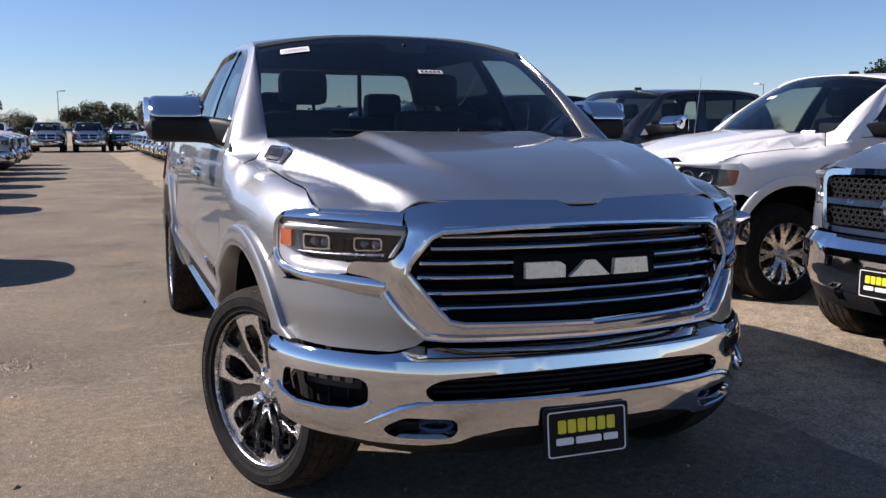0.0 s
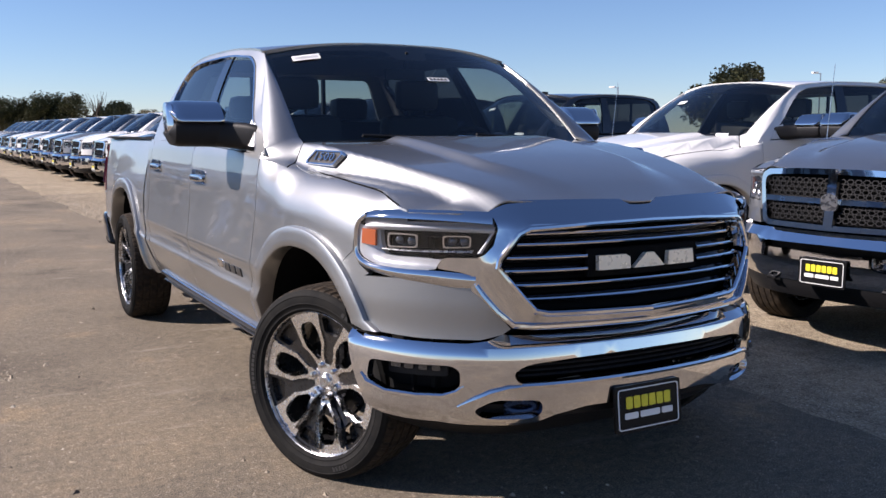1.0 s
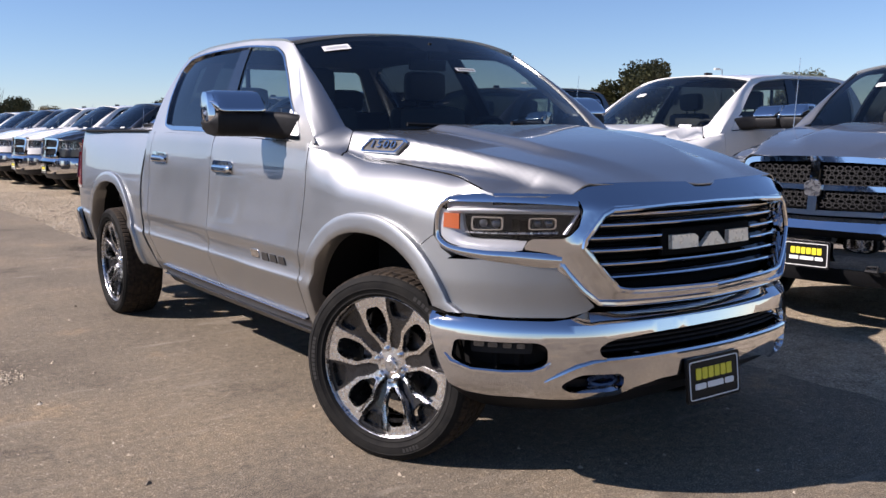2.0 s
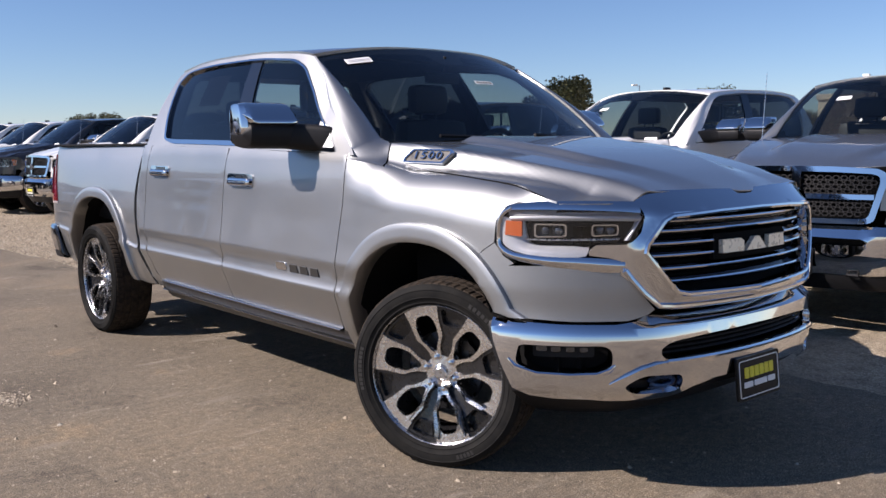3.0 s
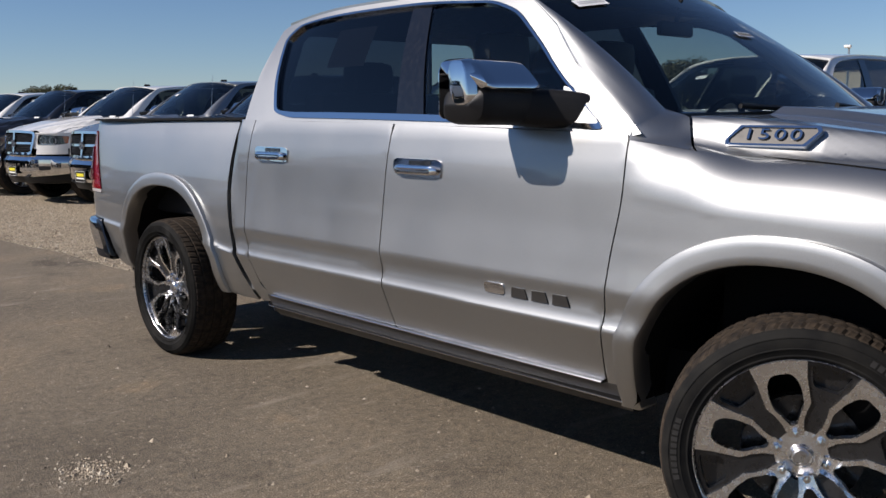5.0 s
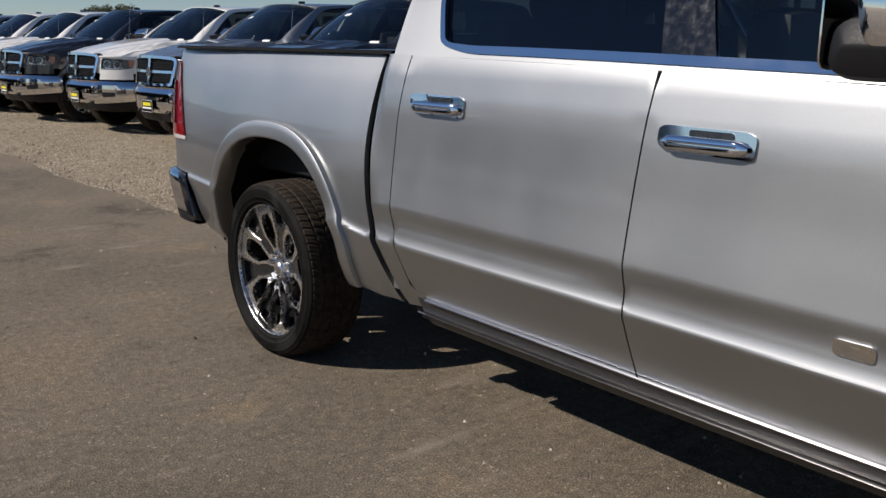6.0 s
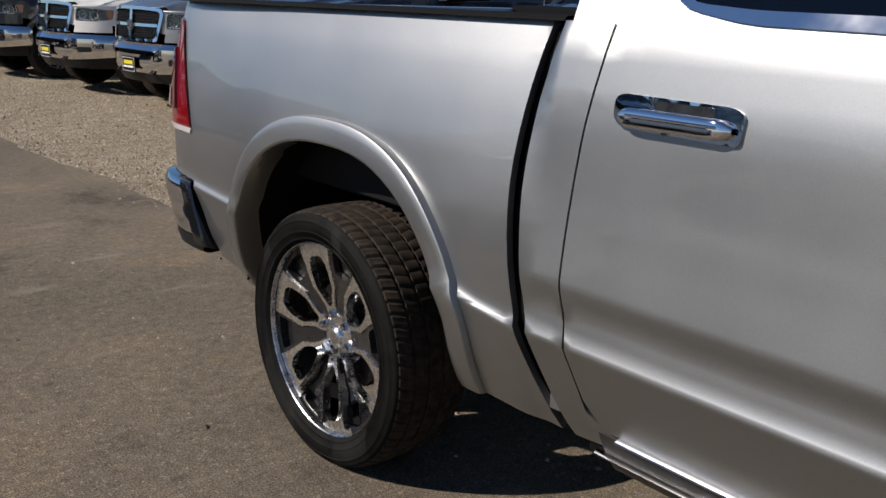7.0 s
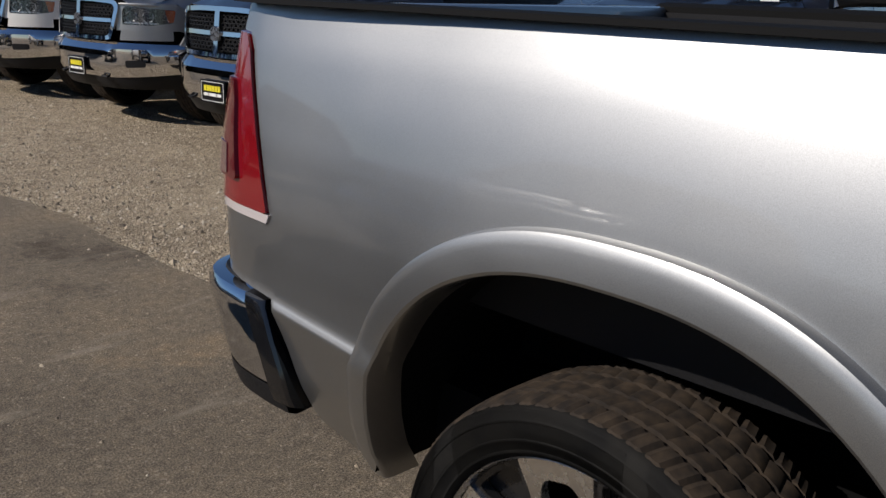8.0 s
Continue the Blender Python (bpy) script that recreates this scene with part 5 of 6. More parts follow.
def seat(e, x, y):
    part("seat", join(box(x - .27, x + .27, y - .35, y + .18, .86, 1.02, .06), box(x - .26, x + .26, y + .08, y + .24, .98, 1.52, .07), box(x - .14, x + .14, y + .14, y + .25, 1.55, 1.74, .05),
                      tube([(x - .06, y + .19, 1.48), (x - .06, y + .19, 1.60)], .01, 6), tube([(x + .06, y + .19, 1.48), (x + .06, y + .19, 1.60)], .01, 6)), M_LEATHER, e, "dark leather front seat")


hero_truck()
M_ASPHALT, nt, b = node_mat("old_asphalt", (0.17, 0.145, 0.115), 0.9, spec=0.3)
co = nt.nodes.new("ShaderNodeTexCoord")
stretch = nt.nodes.new("ShaderNodeMapping")
stretch.inputs["Rotation"].default_value = (0, 0, radians(62))
stretch.inputs["Scale"].default_value = (1.0, 4.5, 1.0)
nt.links.new(co.outputs["Object"], stretch.inputs["Vector"])
fine = tex(nt, "Noise", 150, detail=5, rough=.75)
chip = tex(nt, "Voronoi", 110)
mid = tex(nt, "Noise", 22, detail=7, rough=.7)
smear = tex(nt, "Noise", 1.6, detail=6, rough=.62, vec=stretch.outputs[0])
big = tex(nt, "Noise", 0.55, detail=6, rough=.6)
patch = tex(nt, "Noise", 1.1, detail=7, rough=.68)
c = ramp(nt, fine.outputs[0], [(0.34, (0.037, 0.029, 0.020)), (0.5, (0.165, 0.135, 0.098)), (0.66, (0.395, 0.335, 0.25))])
c = blend(nt, "MIX", ramp(nt, chip.outputs["Color"], [(0.80, grey(0.0)), (0.9, grey(0.55))]), c, (0.40, 0.345, 0.27))
c = blend(nt, "MULTIPLY", 0.85, c, ramp(nt, mid.outputs[0], [(0.3, grey(0.55)), (0.5, grey(1.0)), (0.7, (1.35, 1.30, 1.22))]))
c = blend(nt, "MULTIPLY", 0.9, c, ramp(nt, big.outputs[0], [(0.32, (0.70, 0.70, 0.71)), (0.5, grey(1.0)), (0.68, (1.30, 1.24, 1.14))]))
# pale dusty smears, dark oily stains, sandy patches
c = blend(nt, "MIX", ramp(nt, smear.outputs[0], [(0.58, grey(0.0)), (0.72, grey(0.42))]), c, (0.36, 0.315, 0.25))
c = blend(nt, "MULTIPLY", 1.0, c, ramp(nt, patch.outputs[0], [(0.30, (0.60, 0.58, 0.57)), (0.42, grey(1.0)), (0.60, grey(1.0)), (0.72, (1.35, 1.24, 1.08))]))
nt.links.new(c, b.inputs["Base Color"])
bump(nt, b, fine.outputs[0], 0.9, 0.008)
M_GRAVEL, nt, b = node_mat("pale_gravel", (0.33, 0.27, 0.19), 0.95, spec=0.2)
small, grains = tex(nt, "Voronoi", 120), tex(nt, "Voronoi", 48)
dusty, mid, wide = tex(nt, "Noise", 260, detail=3), tex(nt, "Noise", 6, detail=7, rough=.65), tex(nt, "Noise", .7, detail=5)
c = ramp(nt, small.outputs["Color"], [(0.1, (0.185, 0.146, 0.100)), (0.45, (0.34, 0.278, 0.195)), (0.75, (0.45, 0.376, 0.272)), (0.97, (0.62, 0.545, 0.43))])
c = blend(nt, "MIX", ramp(nt, grains.outputs["Color"], [(0.78, grey(0.0)), (0.82, grey(0.75))]), c, ramp(nt, grains.outputs[0], [(0.0, (0.47, 0.405, 0.31)), (0.6, (0.25, 0.205, 0.15)), (1.0, (0.09, 0.07, 0.05))]))
c = blend(nt, "MULTIPLY", 0.8, c, ramp(nt, dusty.outputs[0], [(0.3, grey(0.72)), (0.7, grey(1.2))]))
c = blend(nt, "MULTIPLY", 0.9, c, ramp(nt, mid.outputs[0], [(0.3, (0.62, 0.60, 0.58)), (0.52, grey(1.0)), (0.72, (1.22, 1.2, 1.14))]))
c = blend(nt, "MULTIPLY", 0.8, c, ramp(nt, wide.outputs[0], [(0.35, grey(0.8)), (0.65, grey(1.12))]))
nt.links.new(c, b.inputs["Base Color"])
bump(nt, b, small.outputs[0], 0.9, 0.010)

EDGE = [(1.7, -400), (1.7, -8), (1.6, -2), (1.55, 0), (1.3, 2.5), (.35, 5.2), (.14, 6.3), (0, 8), (-.15, 17), (-.6, 35), (-1.4, 63), (-2.5, 90)]
ground = part("ground", ([(-1500, -1500, -.012), (1500, -1500, -.012), (1500, 1500, -.012), (-1500, 1500, -.012)], [(0, 1, 2, 3)]), M_GRAVEL, None, flat=True)
tagged(ground, "pale brown gravel ground", "ground", kind="structure")
rnd = random.Random(4)
line = []
for x, y in dense(EDGE, .25, False):
    if -10 < y < 60 or rnd.random() < .05:
        line.append((x + rnd.uniform(-.035, .035) + .05 * math.sin(y * 1.7), y))
poly = line + [(-60, 90), (-60, -400)]
tri = geometry.tessellate_polygon([[Vector((x, y, 0)) for x, y in poly]])
k = len(poly)
lane = part("asphalt_lane", ([(x, y, 0) for x, y in poly] + [(x, y, -.02) for x, y in poly], [tuple(t) for t in tri] + [(i, (i + 1) % k, (i + 1) % k + k, i + k) for i in range(k)]), M_ASPHALT, None, flat=True)
tagged(lane, "worn sandy grey asphalt lane", "road", kind="structure")

# ---- the other pickups: heavy trucks with an upright crossbar grille ----
M_WHITEPAINT = paint("white_paint", (0.76, 0.75, 0.72), 0.0, 0.4)
M_BLACKPAINT = paint("black_paint", (0.008, 0.008, 0.010), 0.0, 0.3, dust=0.02)
M_GREYPAINT = paint("grey_paint", (0.12, 0.125, 0.13), 0.6, 0.34, flake=.1)
FLEET_WHEELS = Wheels(False)


def nose_f(d, lean=.0):
    def g(s, z):
        sg = -1 if s < 0 else 1
        x, y, nx, ny = at_s(abs(s))
        return sg * (x + nx * d), y + ny * d + lean * (z - .9), z
    return g


def both_s(pts):
    return [(s_x(x) if x >= 0 else -s_x(-x), z) for x, z in pts]


def heavy_truck(name_label, coat):
    T = tagged(empty("heavy_pickup_truck"), name_label, "truck", "pickup trucks parked in rows")
    for sg in (-1, 1):
        skin = flank(sg)
        body_panels(T, sg, coat, .11, .07, False)
        cab_panels(T, sg, coat, .11, .08, False)
        mirror_unit(T, sg)
        tail_lamp(T, sg, skin)
        cheek = [(s_y(-.445), .80), (s_y(-.445), .895), (s_x(.92), .90), (s_x(.58), .90), (s_x(.56), .80)]
        part("cheek", sheet([cheek], skin, .08, .03, .05), coat, T)
        lamp = empty("headlamp")
        lamp.parent = T
        body = rounded([(sg * s_y(-.44), .965), (sg * s_y(-.42), 1.080), (sg * s_x(.62), 1.108), (sg * s_x(.59), 1.085), (sg * s_x(.585), .945), (sg * s_x(.80), .940)], .02, 2)
        panel = [(sg * s_y(-.24), .84), (sg * s_y(-.24), .922), (sg * s_y(-.285), .960), (sg * s_y(-.328), .99), (sg * s_y(-.334), 1.065), (sg * s_y(-.365), 1.112), (sg * s_y(-.42), 1.132), (sg * s_x(.60), 1.140), (sg * s_x(.54), 1.12), (sg * s_x(.53), .89), (sg * s_y(-.385), .89)]
        part("lamp_panel", sheet([panel, body], nose_f(.0, .05), .09, .02, .05), coat, T)
        part("housing", sheet([body], nose_f(-.03, .05), .08, 0, .05), M_DARKMETAL, lamp, "dark lamp housing")
        part("lens", sheet([body], nose_f(.0, .05), .08, .03, .05), M_LENS, lamp)
        part("marker", sheet([[(sg * s_y(-.395), .975), (sg * s_y(-.385), 1.068), (sg * s_x(.868), 1.085), (sg * s_x(.885), .968)]], nose_f(-.01, .05), .08, .01, .05), M_AMBER, lamp, "amber marker")
        for x0, z0, r in ((.655, 1.020, .052), (.775, 1.012, .050)):
            sc = sg * s_x(x0)
            bowl = [(sc + r * math.cos(a), z0 + r * math.sin(a)) for a in np.linspace(0, 2 * math.pi, 17)[:-1]]
            part("bowl", sheet([bowl], lambda q, z: nose_f(-.075 + .055 * min(1, math.hypot(q - sc, z - z0) / r) ** 2, .05)(q, z), .03, .01, .03), M_SATIN, lamp, "round reflector bowl")
            bulb = [(sc + .016 * math.cos(a), z0 + .016 * math.sin(a)) for a in np.linspace(0, 2 * math.pi, 11)[:-1]]
            part("bulb", sheet([bulb], nose_f(-.045, .05), .02, .03, .02), M_PROJECTOR, lamp, "dark round bulb shield")
        rim = rounded([(sg * s_x(.60), .955), (sg * s_x(.84), .948), (sg * s_x(.84), .962), (sg * s_x(.60), .968)], .004, 2)
        part("lamp_trim", sheet([rim], nose_f(-.012, .05), .05, .02, .04), M_SATIN, lamp, "bright trim below the bowls")
        part("lamp_brow", band(flank, sg * s_y(-.40), sg * s_x(.57), lambda t: 1.10 + .02 * t, lambda t: 1.138, 10, .006, 4), coat, T)
    bonnet(T, coat, .045, .035)
    cab_top(T, coat, .12, .08)
    load_bed(T, coat)
    # grille
    e = empty("grille")
    e.parent = T
    tagged(e, "chrome crossbar grille with black honeycomb inserts")
    out_h = [(0, .795), (.46, .80), (.50, .82), (.555, 1.08), (.55, 1.135), (.50, 1.165), (.25, 1.178), (0, 1.18)]
    in_h = [(0, .828), (.44, .833), (.468, .850), (.518, 1.075), (.51, 1.115), (.47, 1.130), (.25, 1.141), (0, 1.143)]
    outer, inner = (both_s(h + [(-x, z) for x, z in reversed(h[1:-1])]) for h in (out_h, in_h))
    gf = nose_f(.03, .12)
    part("frame", sheet([rounded(outer, .02, 2), rounded(inner, .015, 2)], gf, .05, .06, .03), M_CHROME, e, "broad chrome grille frame")
    part("backing", sheet([inner], nose_f(-.03, .12), .1, 0, .08), M_VOID, e)
    part("crossbar", join(grid([[gf(math.copysign(s_x(abs(x)), x), z) for z in (.960, .966, .988, .994)] for x in np.linspace(-.49, .49, 13)]),
                          grid([[tuple(np.array(gf(s, z)) + (0, -.006, 0)) for s in (-.03, -.022, .022, .03)] for z in np.linspace(.82, 1.145, 7)])), M_CHROME, e, "chrome crossbar")
    part("badge", slab([rounded([(-.05, -.055), (.05, -.055), (.06, .03), (0, .06), (-.06, .03)], .02)], .02, place=lambda u, v, w: (u, -.925 + w * -1 - .0, .975 + v)), M_SATIN, e, "plain bright badge")
    comb = []
    hx, hz = .050, .030
    for r in range(10):
        for c in range(-10, 11):
            x, z = c * hx + (hx / 2 if r % 2 else 0), .862 + r * hz
            if abs(x) < .455 + .15 * (z - .9) and not (abs(x) < .045 or z > 1.115):
                ring = [gf(math.copysign(s_x(abs(px)), px), pz) for px, pz in ((x + .025 * math.cos(a), z + .019 * math.sin(a)) for a in np.linspace(0, 2 * math.pi, 7)[:-1])]
                ringi = [gf(math.copysign(s_x(abs(px)), px), pz) for px, pz in ((x + .018 * math.cos(a), z + .013 * math.sin(a)) for a in np.linspace(0, 2 * math.pi, 7)[:-1])]
                k = [tuple(np.array(p) + (0, .02, 0)) for p in ring] + [tuple(np.array(p) + (0, .02, 0)) for p in ringi] + [tuple(np.array(p) + (0, .04, 0)) for p in ringi]
                comb.append((k, [(i, (i + 1) % 6, 6 + (i + 1) % 6, 6 + i) for i in range(6)] + [(6 + i, 6 + (i + 1) % 6, 12 + (i + 1) % 6, 12 + i) for i in range(6)]))
    tagged(part("honeycomb", join(*comb), M_BLACK, e, "black honeycomb mesh"), kind="stuff")
    # bumper
    bp = empty("front_bumper")
    bp.parent = T
    tagged(bp, "heavy chrome front bumper")

    def bf(d):
        def g(s, z):
            roll = -.05 * max(0, (z - .70) / .08) ** 2 - .05 * max(0, (.52 - z) / .07) ** 1.5
            return nose_f(d + roll)(s, z)
        return g
    se = s_y(-.34)
    half = [(0, .45), (s_x(.5), .45), (s_x(.75), .47), (s_x(.93), .50), (se, .54), (se, .74), (s_x(.92), .765), (s_x(.5), .78), (0, .78)]
    slot_h = [(0, .655), (.44, .655), (.47, .68), (.43, .70), (0, .705)]
    slot = both_s(slot_h + [(-x, z) for x, z in reversed(slot_h[1:-1])])
    part("shell", sheet([half + [(-s, z) for s, z in reversed(half[1:-1])], slot], bf(.055), .06, .03, .04), M_CHROME, bp)
    part("slot_back", sheet([slot], bf(.0), .1, 0, .08), M_VOID, bp)
    for sg in (-1, 1):
        fog = rounded([(sg * s_x(.62), .55), (sg * s_x(.76), .56), (sg * s_x(.76), .62), (sg * s_x(.62), .62)], .02, 3)
        part("fog_lamp", sheet([fog], bf(.058), .05, .01, .03), M_BLACK, bp)
        part("tow_hook", tube([bf(.03)(sg * s_x(.42), .47), bf(.09)(sg * s_x(.42), .455), bf(.09)(sg * s_x(.36), .455), bf(.03)(sg * s_x(.36), .47)], .014, 6), M_BLACK, bp)
    dam = [[nose_f(d)(s, z) for d, z in ((.0, .50), (.0, .42), (-.05, .34), (-.15, .33))] for s in np.linspace(-s_y(-.40), s_y(-.40), 21)]
    part("air_dam", grid(dam), M_BLACK, bp)
    number_plate(bp, Matrix.Translation((0, -.965, .535)) @ pose(0, 0, 0, 90, 0, 0))
    # cabin, chassis, wheels
    c = empty("cabin")
    c.parent = T
    part("dashboard", grid([[(x, y, z) for y, z in ((.42, 1.30), (.60, 1.345), (.98, 1.30), (1.0, .95))] for x in np.linspace(-.86, .86, 7)]), M_DASH, c)
    for x in (-.40, .40):
        seat(c, x, 1.50)
    part("rear_bench", join(box(-.72, .72, 2.28, 2.70, .80, 1.02, .05), box(-.72, .72, 2.62, 2.80, 1.0, 1.55, .05)), M_LEATHER, c)
    ring = [(.40 + .185 * math.cos(a), 1.10 - .07 * math.sin(a), 1.27 + .17 * math.sin(a)) for a in np.linspace(0, 2 * math.pi, 17)]
    part("steering_wheel", tube(ring, .016, 6, False), M_DASH, c)
    part("headlining", box(-.68, .68, 1.32, 2.86, 1.83, 1.845), M_DASH, c)
    part("roof_aerial", box(-.018, .018, 1.44, 1.54, 1.90, 1.945, .012), M_BLACK, T, "black roof aerial")
    for u0, u1, w0, w1 in ((-.50, -.34, .60, .66), (.62, .76, .02, .075)):
        part("paper_label", sheet([[(u0, w0), (u1, w0), (u1, w1), (u0, w1)]], lambda u, w: tuple(np.array(screen(u, w)) + (0, -.006, .004)), .2, 0, .1), M_WHITE, T, "white paper label behind the glass")
    part("aerial_mast", tube([(-.80, .30, 1.26), (-.80, .34, 1.62), (-.80, .37, 1.92)], [.004, .003, .002], 6), M_SATIN, T, "thin pale aerial mast")
    part("underbody", join(box(-.80, .80, -.55, 4.6, .44, .60), box(-.42, -.32, -.6, 4.75, .32, .46), box(.32, .42, -.6, 4.75, .32, .46)), M_VOID, T)
    part("engine_bay", join(box(-.75, .75, -.62, .38, .50, 1.02), box(-.93, .93, .62, 2.85, .42, .56)), M_VOID, T)
    part("rear_bumper", box(-.98, .98, 4.94, 5.14, .52, .75, .03), M_CHROME, T)
    for sg in (-1, 1):
        for nm, y in (("front_wheel", .02), ("rear_wheel", WB)):
            FLEET_WHEELS.make(nm, Matrix.Translation((sg * .85, y, TYRE_R - .005)) @ pose(0, 0, 0, 0, 0, 180 if sg < 0 else 0), T)
    return T


FLEET = {
    "white": heavy_truck("white heavy pickup truck with chrome grille, parked on gravel", M_WHITEPAINT),
    "silver": heavy_truck("silver heavy pickup truck with chrome grille, parked on gravel", M_SILVER),
    "black": heavy_truck("black heavy pickup truck with chrome grille, parked on gravel", M_BLACKPAINT),
    "grey": heavy_truck("dark grey heavy pickup truck with chrome grille, parked on gravel", M_GREYPAINT),
}
for ob in FLEET.values():
    ob.scale = (1.03, 1.03, 1.03)
used = set()


def park(colour, x, y, heading):
    """A truck whose nose is at (x, y) and points along heading (degrees from +x)."""
    a = radians(heading)
    m = Matrix.Translation((x, y, -.03 if x > 2.5 else (-.008 if x > .3 else .0))) @ pose(0, 0, 0, 0, 0, heading + 90) @ Matrix.Translation((0, .92 * 1.03, 0))
    if colour not in used:
        used.add(colour)
        ob = FLEET[colour]
        ob.matrix_basis = m @ Matrix.Diagonal((1.03, 1.03, 1.03, 1))
        return ob
    return copy_thing(FLEET[colour], m)


# row beside and behind the silver truck
park("silver", 2.70, .41, 186)
park("white", 2.87, 3.52, 178)
park("black", 2.75, 6.65, 188)
row = ["black", "silver", "white", "black", "white", "white", "silver", "black", "white", "silver", "white", "white", "black", "silver", "white", "grey", "white", "silver"]
jit = random.Random(11)
for k, colour in enumerate(row):
    y = 9.55 + 2.62 * k + (.05, .05, -.05)[k % 3]
    x = float(np.interp(y, [9.5, 12.2, 14.7, 18, 24, 40, 60], [1.78, 1.80, 1.66, 1.30, .95, .35, -.1]))
    park(colour, x + jit.uniform(-.05, .05) * (k > 2), y, 184 + jit.uniform(-1.5, 1.5))
# row along the other side of the lane
left = ["white", "silver", "white", "black", "silver", "white", "white", "silver"]
for k, (colour, x, y) in enumerate(zip(left, (-3.2, -3.95, -4.25, -4.3, -3.9, -4.0, -4.0, -4.4), (7.1, 14.9, 18.7, 22.2, 26.0, 29.7, 33.5, 37.5))):
    park(colour, x, y, 2)
# trucks across the lane's far end
for colour, x, y, heading in (("white", -8.4, 62, 270), ("grey", -4.84, 60, 270), ("black", -2.3, 60, 270), ("silver", -.2, 62, 262)):
    park(colour, x, y, heading)

# ---- trees, building, lamp posts ----
def leaf_mat(name, lo, hi):
    m, nt, b = node_mat(name, hi, 0.7)
    g = nt.nodes.new("ShaderNodeNewGeometry")
    nt.links.new(ramp(nt, g.outputs["Random Per Island"], [(0.0, lo), (1.0, hi)]), b.inputs["Base Color"])
    return m


M_LEAF = leaf_mat("oak_leaves", (0.020, 0.028, 0.010), (0.095, 0.098, 0.040))
M_LEAF2 = leaf_mat("dry_leaves", (0.045, 0.042, 0.018), (0.15, 0.125, 0.06))
M_BARK = plain("bark", (0.07, 0.055, 0.04), 0.9, relief=.01, scale=12)


def tree(label, height, width, leaves, seed, mat, bare=False):
    r = random.Random(seed)
    t = tagged(empty("tree"), label, "tree", "distant trees round the lot")
    trunk = [tube([(0, 0, -.2), (.1, .05, height * .22), (.0, .1, height * .45)], [height * .035, height * .025, height * .016], 8)]
    tips = []
    for k in range(11 if not bare else 16):
        a = r.uniform(0, 6.28)
        z0 = height * r.uniform(.2, .45)
        reach = width * .5 * r.uniform(.45, .95)
        z1 = height * r.uniform(.45, .92)
        mid = (math.cos(a) * reach * .45, math.sin(a) * reach * .45, (z0 + z1) / 2)
        end = (math.cos(a) * reach, math.sin(a) * reach, z1)
        trunk.append(tube([(0, .05, z0), mid, end], [height * .014, height * .009, height * .003], 5))
        tips += [mid, end]
        if bare:
            for q in range(4):
                trunk.append(tube([mid, (mid[0] + r.uniform(-.2, .2) * width, mid[1] + r.uniform(-.2, .2) * width, z1 + r.uniform(0, .15) * height)], [height * .006, height * .002], 4))
    part("trunk", join(*trunk), M_BARK, t)
    if leaves:
        pts, faces = [], []
        clumps = [(Vector(p), width * r.uniform(.09, .17)) for p in tips]
        for k in range(12):
            a, q = r.uniform(0, 6.28), r.uniform(.1, .42)
            clumps.append((Vector((math.cos(a) * width * q, math.sin(a) * width * q, height * r.uniform(.42, .88))), width * r.uniform(.10, .18)))
        for k in range(leaves):
            c, rad = r.choice(clumps)
            d = Vector((r.gauss(0, 1), r.gauss(0, 1), r.gauss(0, .75))).normalized() * rad * (1.12 * r.random() ** .45)
            p = c + d
            u = Vector((r.gauss(0, 1), r.gauss(0, 1), r.gauss(0, 1))).normalized()
            v = u.orthogonal().normalized()
            s = r.uniform(.09, .20) * height / 7
            i = len(pts)
            pts += [tuple(p - u * s), tuple(p + v * s * .6), tuple(p + u * s), tuple(p - v * s * .6)]
            faces.append((i, i + 1, i + 2, i + 3))
        tagged(part("crown", (pts, faces), mat, t, flat=True), kind="stuff")
    return t


KINDS = [tree("dark green oak tree with a broad uneven crown", 7.5, 8.5, 15000, 3, M_LEAF), tree("brownish autumn tree with a loose crown", 6.5, 7, 10000, 8, M_LEAF2),
         tree("bare leafless tree with thin branches", 7, 6, 0, 5, M_BARK, True), tree("low dark green bushy tree", 4.2, 9, 9000, 21, M_LEAF)]
spots = [(-6.5, 105, 0, .6), (-5.0, 118, 3, .8), (-3.3, 92, 0, .48), (-2.0, 125, 3, .85), (-.4, 92, 0, .60), (.8, 96, 0, .72), (2.0, 116, 3, .7), (3.6, 104, 1, .8), (4.6, 100, 0, .82), (6.4, 98, 0, .9),
         (7.5, 110, 2, .9), (8.6, 104, 2, 1.0), (9.5, 106, 0, .8), (10.4, 120, 3, 1.0), (11.6, 118, 1, .8), (13, 125, 3, 1.0), (14.6, 122, 3, .9), (16.4, 116, 3, 1.0), (17.6, 112, 0, .78), (18.9, 106, 0, .82), (20, 112, 3, 1.1), (22.5, 130, 3, .9), (25, 135, 3, .9), (28, 135, 3, .9),
         (46.8, 78, 0, .98), (57, 100, 0, .98), (59.5, 120, 3, .9), (62, 118, 1, .8), (40, 140, 3, .9), (35, 140, 3, .9)]
seen = set()
turn = random.Random(2)
for bearing, d, k, s in spots:
    s *= .78 if bearing < 30 else .92
    a = radians(bearing)
    m = Matrix.Translation((-2.4 + d * math.sin(a), -2.9 + d * math.cos(a), 0)) @ pose(0, 0, 0, 0, 0, turn.uniform(0, 360))
    KINDS[k].scale = (s, s, s)
    if k not in seen:
        seen.add(k)
        keep = KINDS[k]
        keep.matrix_basis = m @ Matrix.Diagonal((s, s, s, 1))
    else:
        copy_thing(KINDS[k], m)

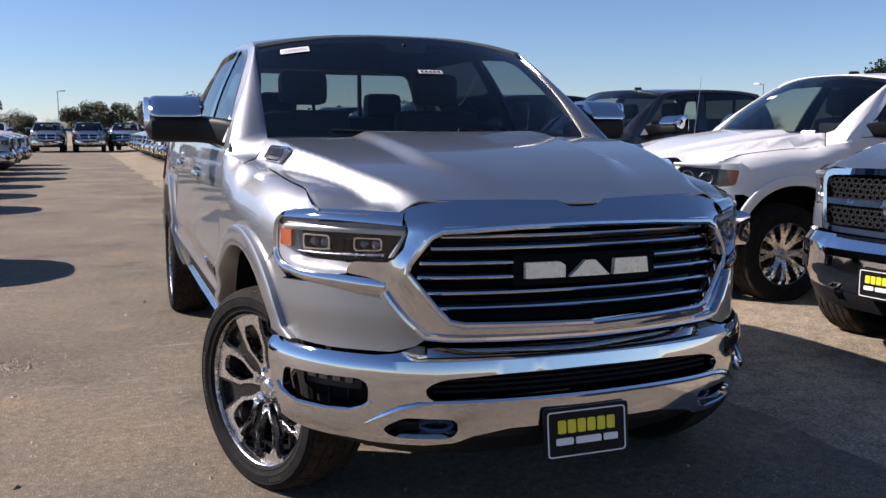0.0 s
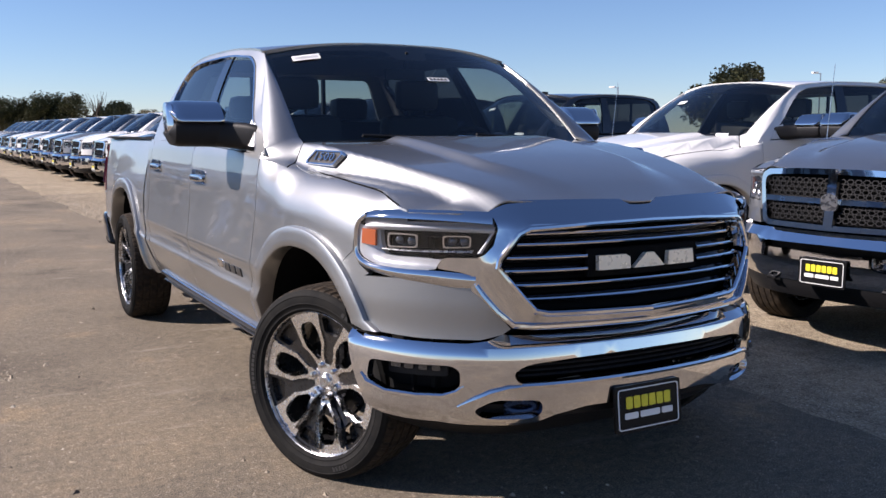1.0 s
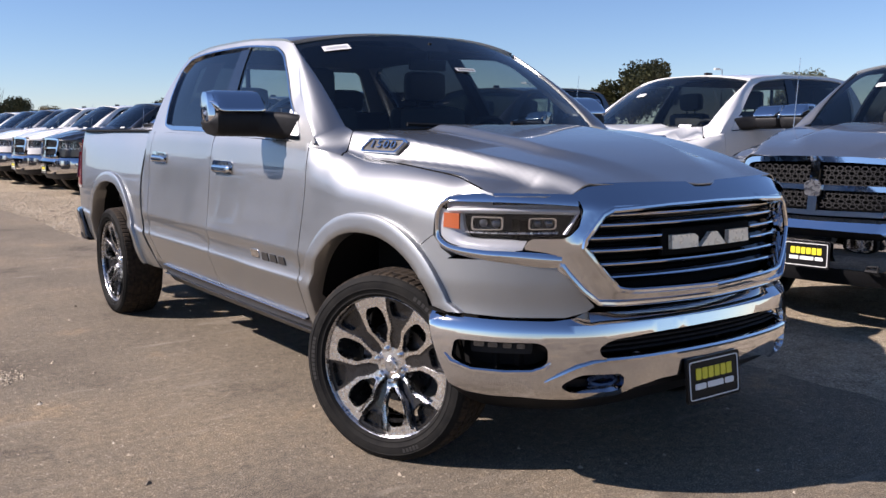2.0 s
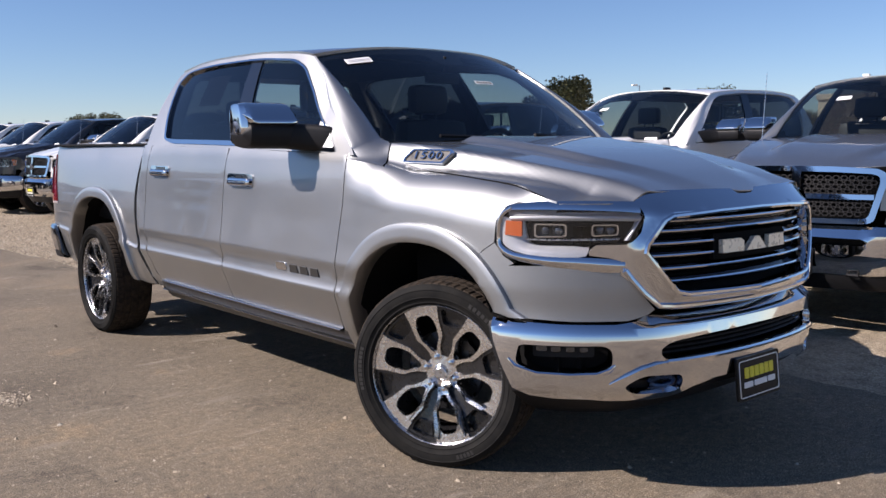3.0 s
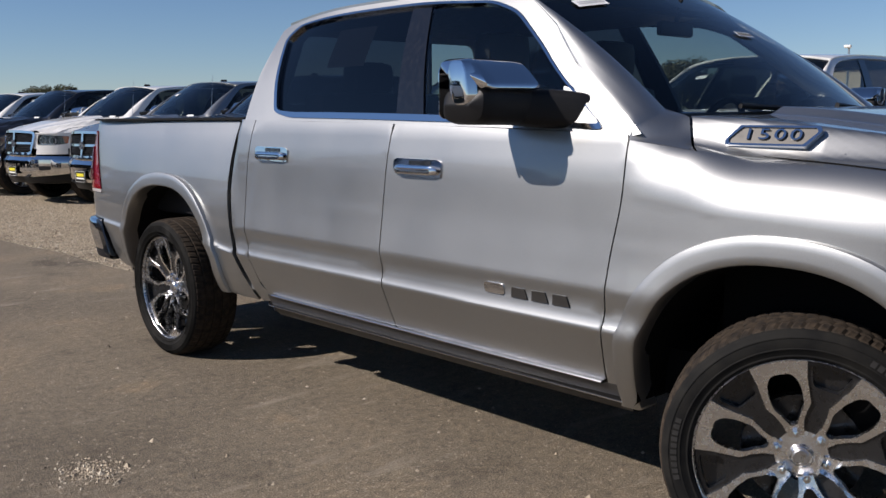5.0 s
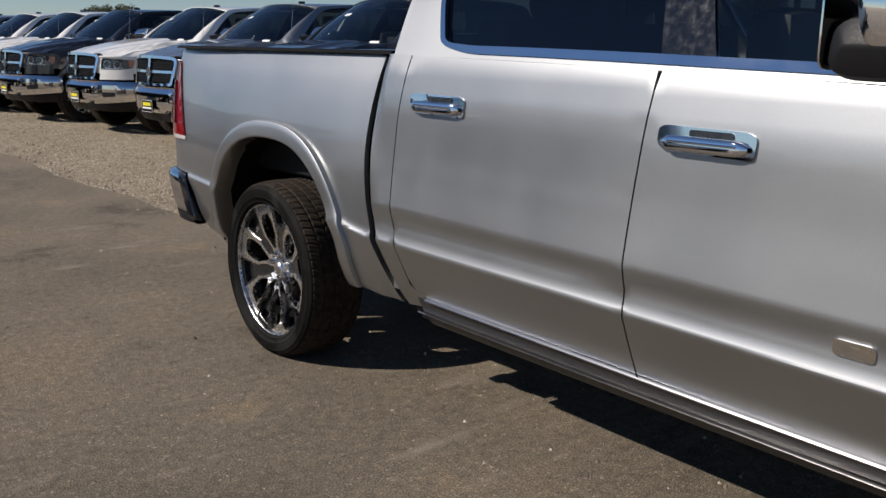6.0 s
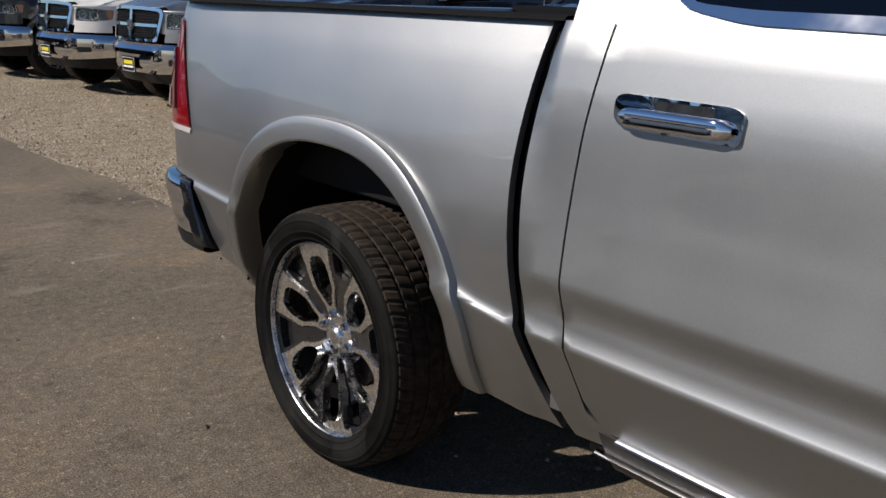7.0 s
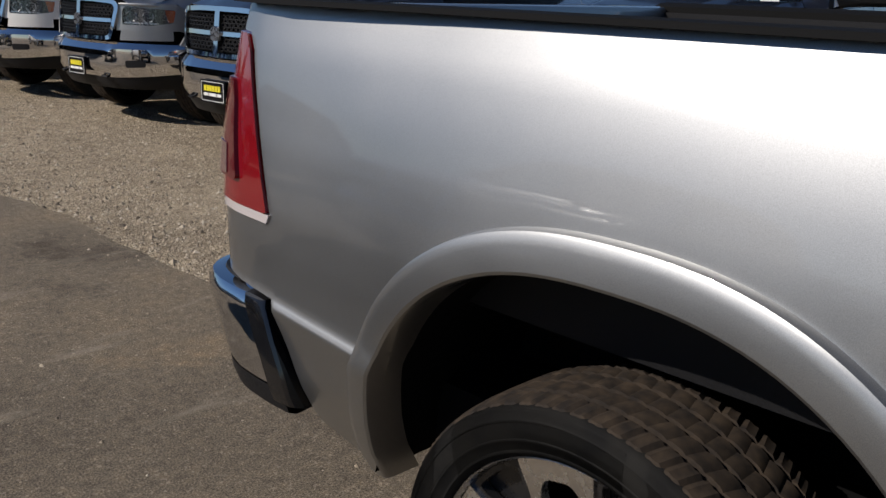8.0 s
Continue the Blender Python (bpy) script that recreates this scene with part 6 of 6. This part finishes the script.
M_STUCCO = plain("beige_stucco", (0.55, 0.47, 0.36), 0.85, vary=.12, scale=1.5, relief=.004)
hall = tagged(empty("warehouse", Matrix.Translation((66, 24, 0)) @ pose(0, 0, 0, 0, 0, 24)), "long flat-roofed beige warehouse behind the lot", "building")
part("wall", box(0, 22, -38, 8, -.2, 4.35), M_STUCCO, hall)
part("parapet", box(-.15, 22.15, -38.15, 8.15, 4.35, 4.75), M_STUCCO, hall)
part("roof", box(.2, 21.8, -37.8, 7.8, 4.2, 4.45), M_WHITE, hall)
for k in range(4):
    part("door", box(-.06, .02, -32 + 9 * k, -28 + 9 * k, 0, 3.4), M_SATIN, hall, "roller door")
for bearing, d, h in ((65.4, 60, 5.1), (41, 88, 5.6), (52.5, 95, 7.0), (-1.6, 120, 6.2)):
    a = radians(bearing)
    p = tagged(empty("lamp_post", Matrix.Translation((-3 + d * math.sin(a), -2.5 + d * math.cos(a), 0)) @ pose(0, 0, 0, 0, 0, bearing * 3)), "slim grey lamp post with a flat head", "lamp post", "lamp posts round the lot")
    part("pole", tube([(0, 0, 0), (0, 0, h * .5), (0, 0, h)], [.09, .075, .06], 8), M_SATIN, p)
    part("arm", tube([(0, 0, h - .1), (.4, 0, h)], .03, 6), M_SATIN, p)
    part("head", box(.3, .85, -.18, .18, h - .06, h + .10, .03), M_WHITE, p)

# ---- loose stones ----
def stones(name, label, count, place, size, seed, mat):
    r = random.Random(seed)
    pts, faces = [], []
    base = [(1, 0, 0), (0, 1, 0), (-1, 0, 0), (0, -1, 0), (0, 0, 1)]
    for k in range(count):
        x, y, z = place(r)
        s = size * r.uniform(.4, 1.0) * (1.8 if r.random() < .06 else 1)
        a = r.uniform(0, 6.28)
        ca, sa = math.cos(a), math.sin(a)
        i = len(pts)
        for bx, by, bz in base:
            j = r.uniform(.7, 1.2)
            px, py = bx * s * j, by * s * .8 * j
            pts.append((x + px * ca - py * sa, y + px * sa + py * ca, z + bz * s * .75 * j - .001))
        faces += [(i, i + 1, i + 4), (i + 1, i + 2, i + 4), (i + 2, i + 3, i + 4), (i + 3, i, i + 4)]
    return tagged(part(name, (pts, faces), mat, None, flat=True), label, "stones", kind="stuff")


def stone_mat(name, cols):
    m, nt, b = node_mat(name, cols[0], 0.9)
    g = nt.nodes.new("ShaderNodeNewGeometry")
    nt.links.new(ramp(nt, g.outputs["Random Per Island"], [(i / (len(cols) - 1), c) for i, c in enumerate(cols)]), b.inputs["Base Color"])
    return m


M_STONE = stone_mat("gravel_stones", [(0.11, 0.088, 0.066), (0.29, 0.235, 0.17), (0.40, 0.335, 0.245), (0.50, 0.44, 0.35)])
EX, EY = [p[0] for p in EDGE], [p[1] for p in EDGE]


def on_gravel(r):
    y = 3 + 16 * r.random() ** 1.3
    x = float(np.interp(y, EY, EX)) - .05 + 3.0 * r.random() ** 1.5
    return x, y, -.012


def on_lane(r):
    y = r.uniform(-2.5, 9)
    x = float(np.interp(y, EY, EX)) - 6.5 * r.random() ** .8
    return x, y, 0


stones("gravel_stones", "loose pale gravel stones beside the lane", 26000, on_gravel, .016, 5, M_STONE)
stones("road_grit", "scattered grit and pebbles on the asphalt", 9000, on_lane, .007, 6, M_STONE)
stones("road_pebbles", "single pebbles lying on the asphalt", 420, on_lane, .015, 9, M_STONE)


def on_spill(r):
    a, q = r.uniform(0, 6.28), abs(r.gauss(0, .5))
    return -2.08 + .15 * q * math.cos(a), 2.35 + .20 * q * math.sin(a), 0


stones("gravel_spill", "small spill of pale gravel on the asphalt", 520, on_spill, .012, 12, M_STONE)
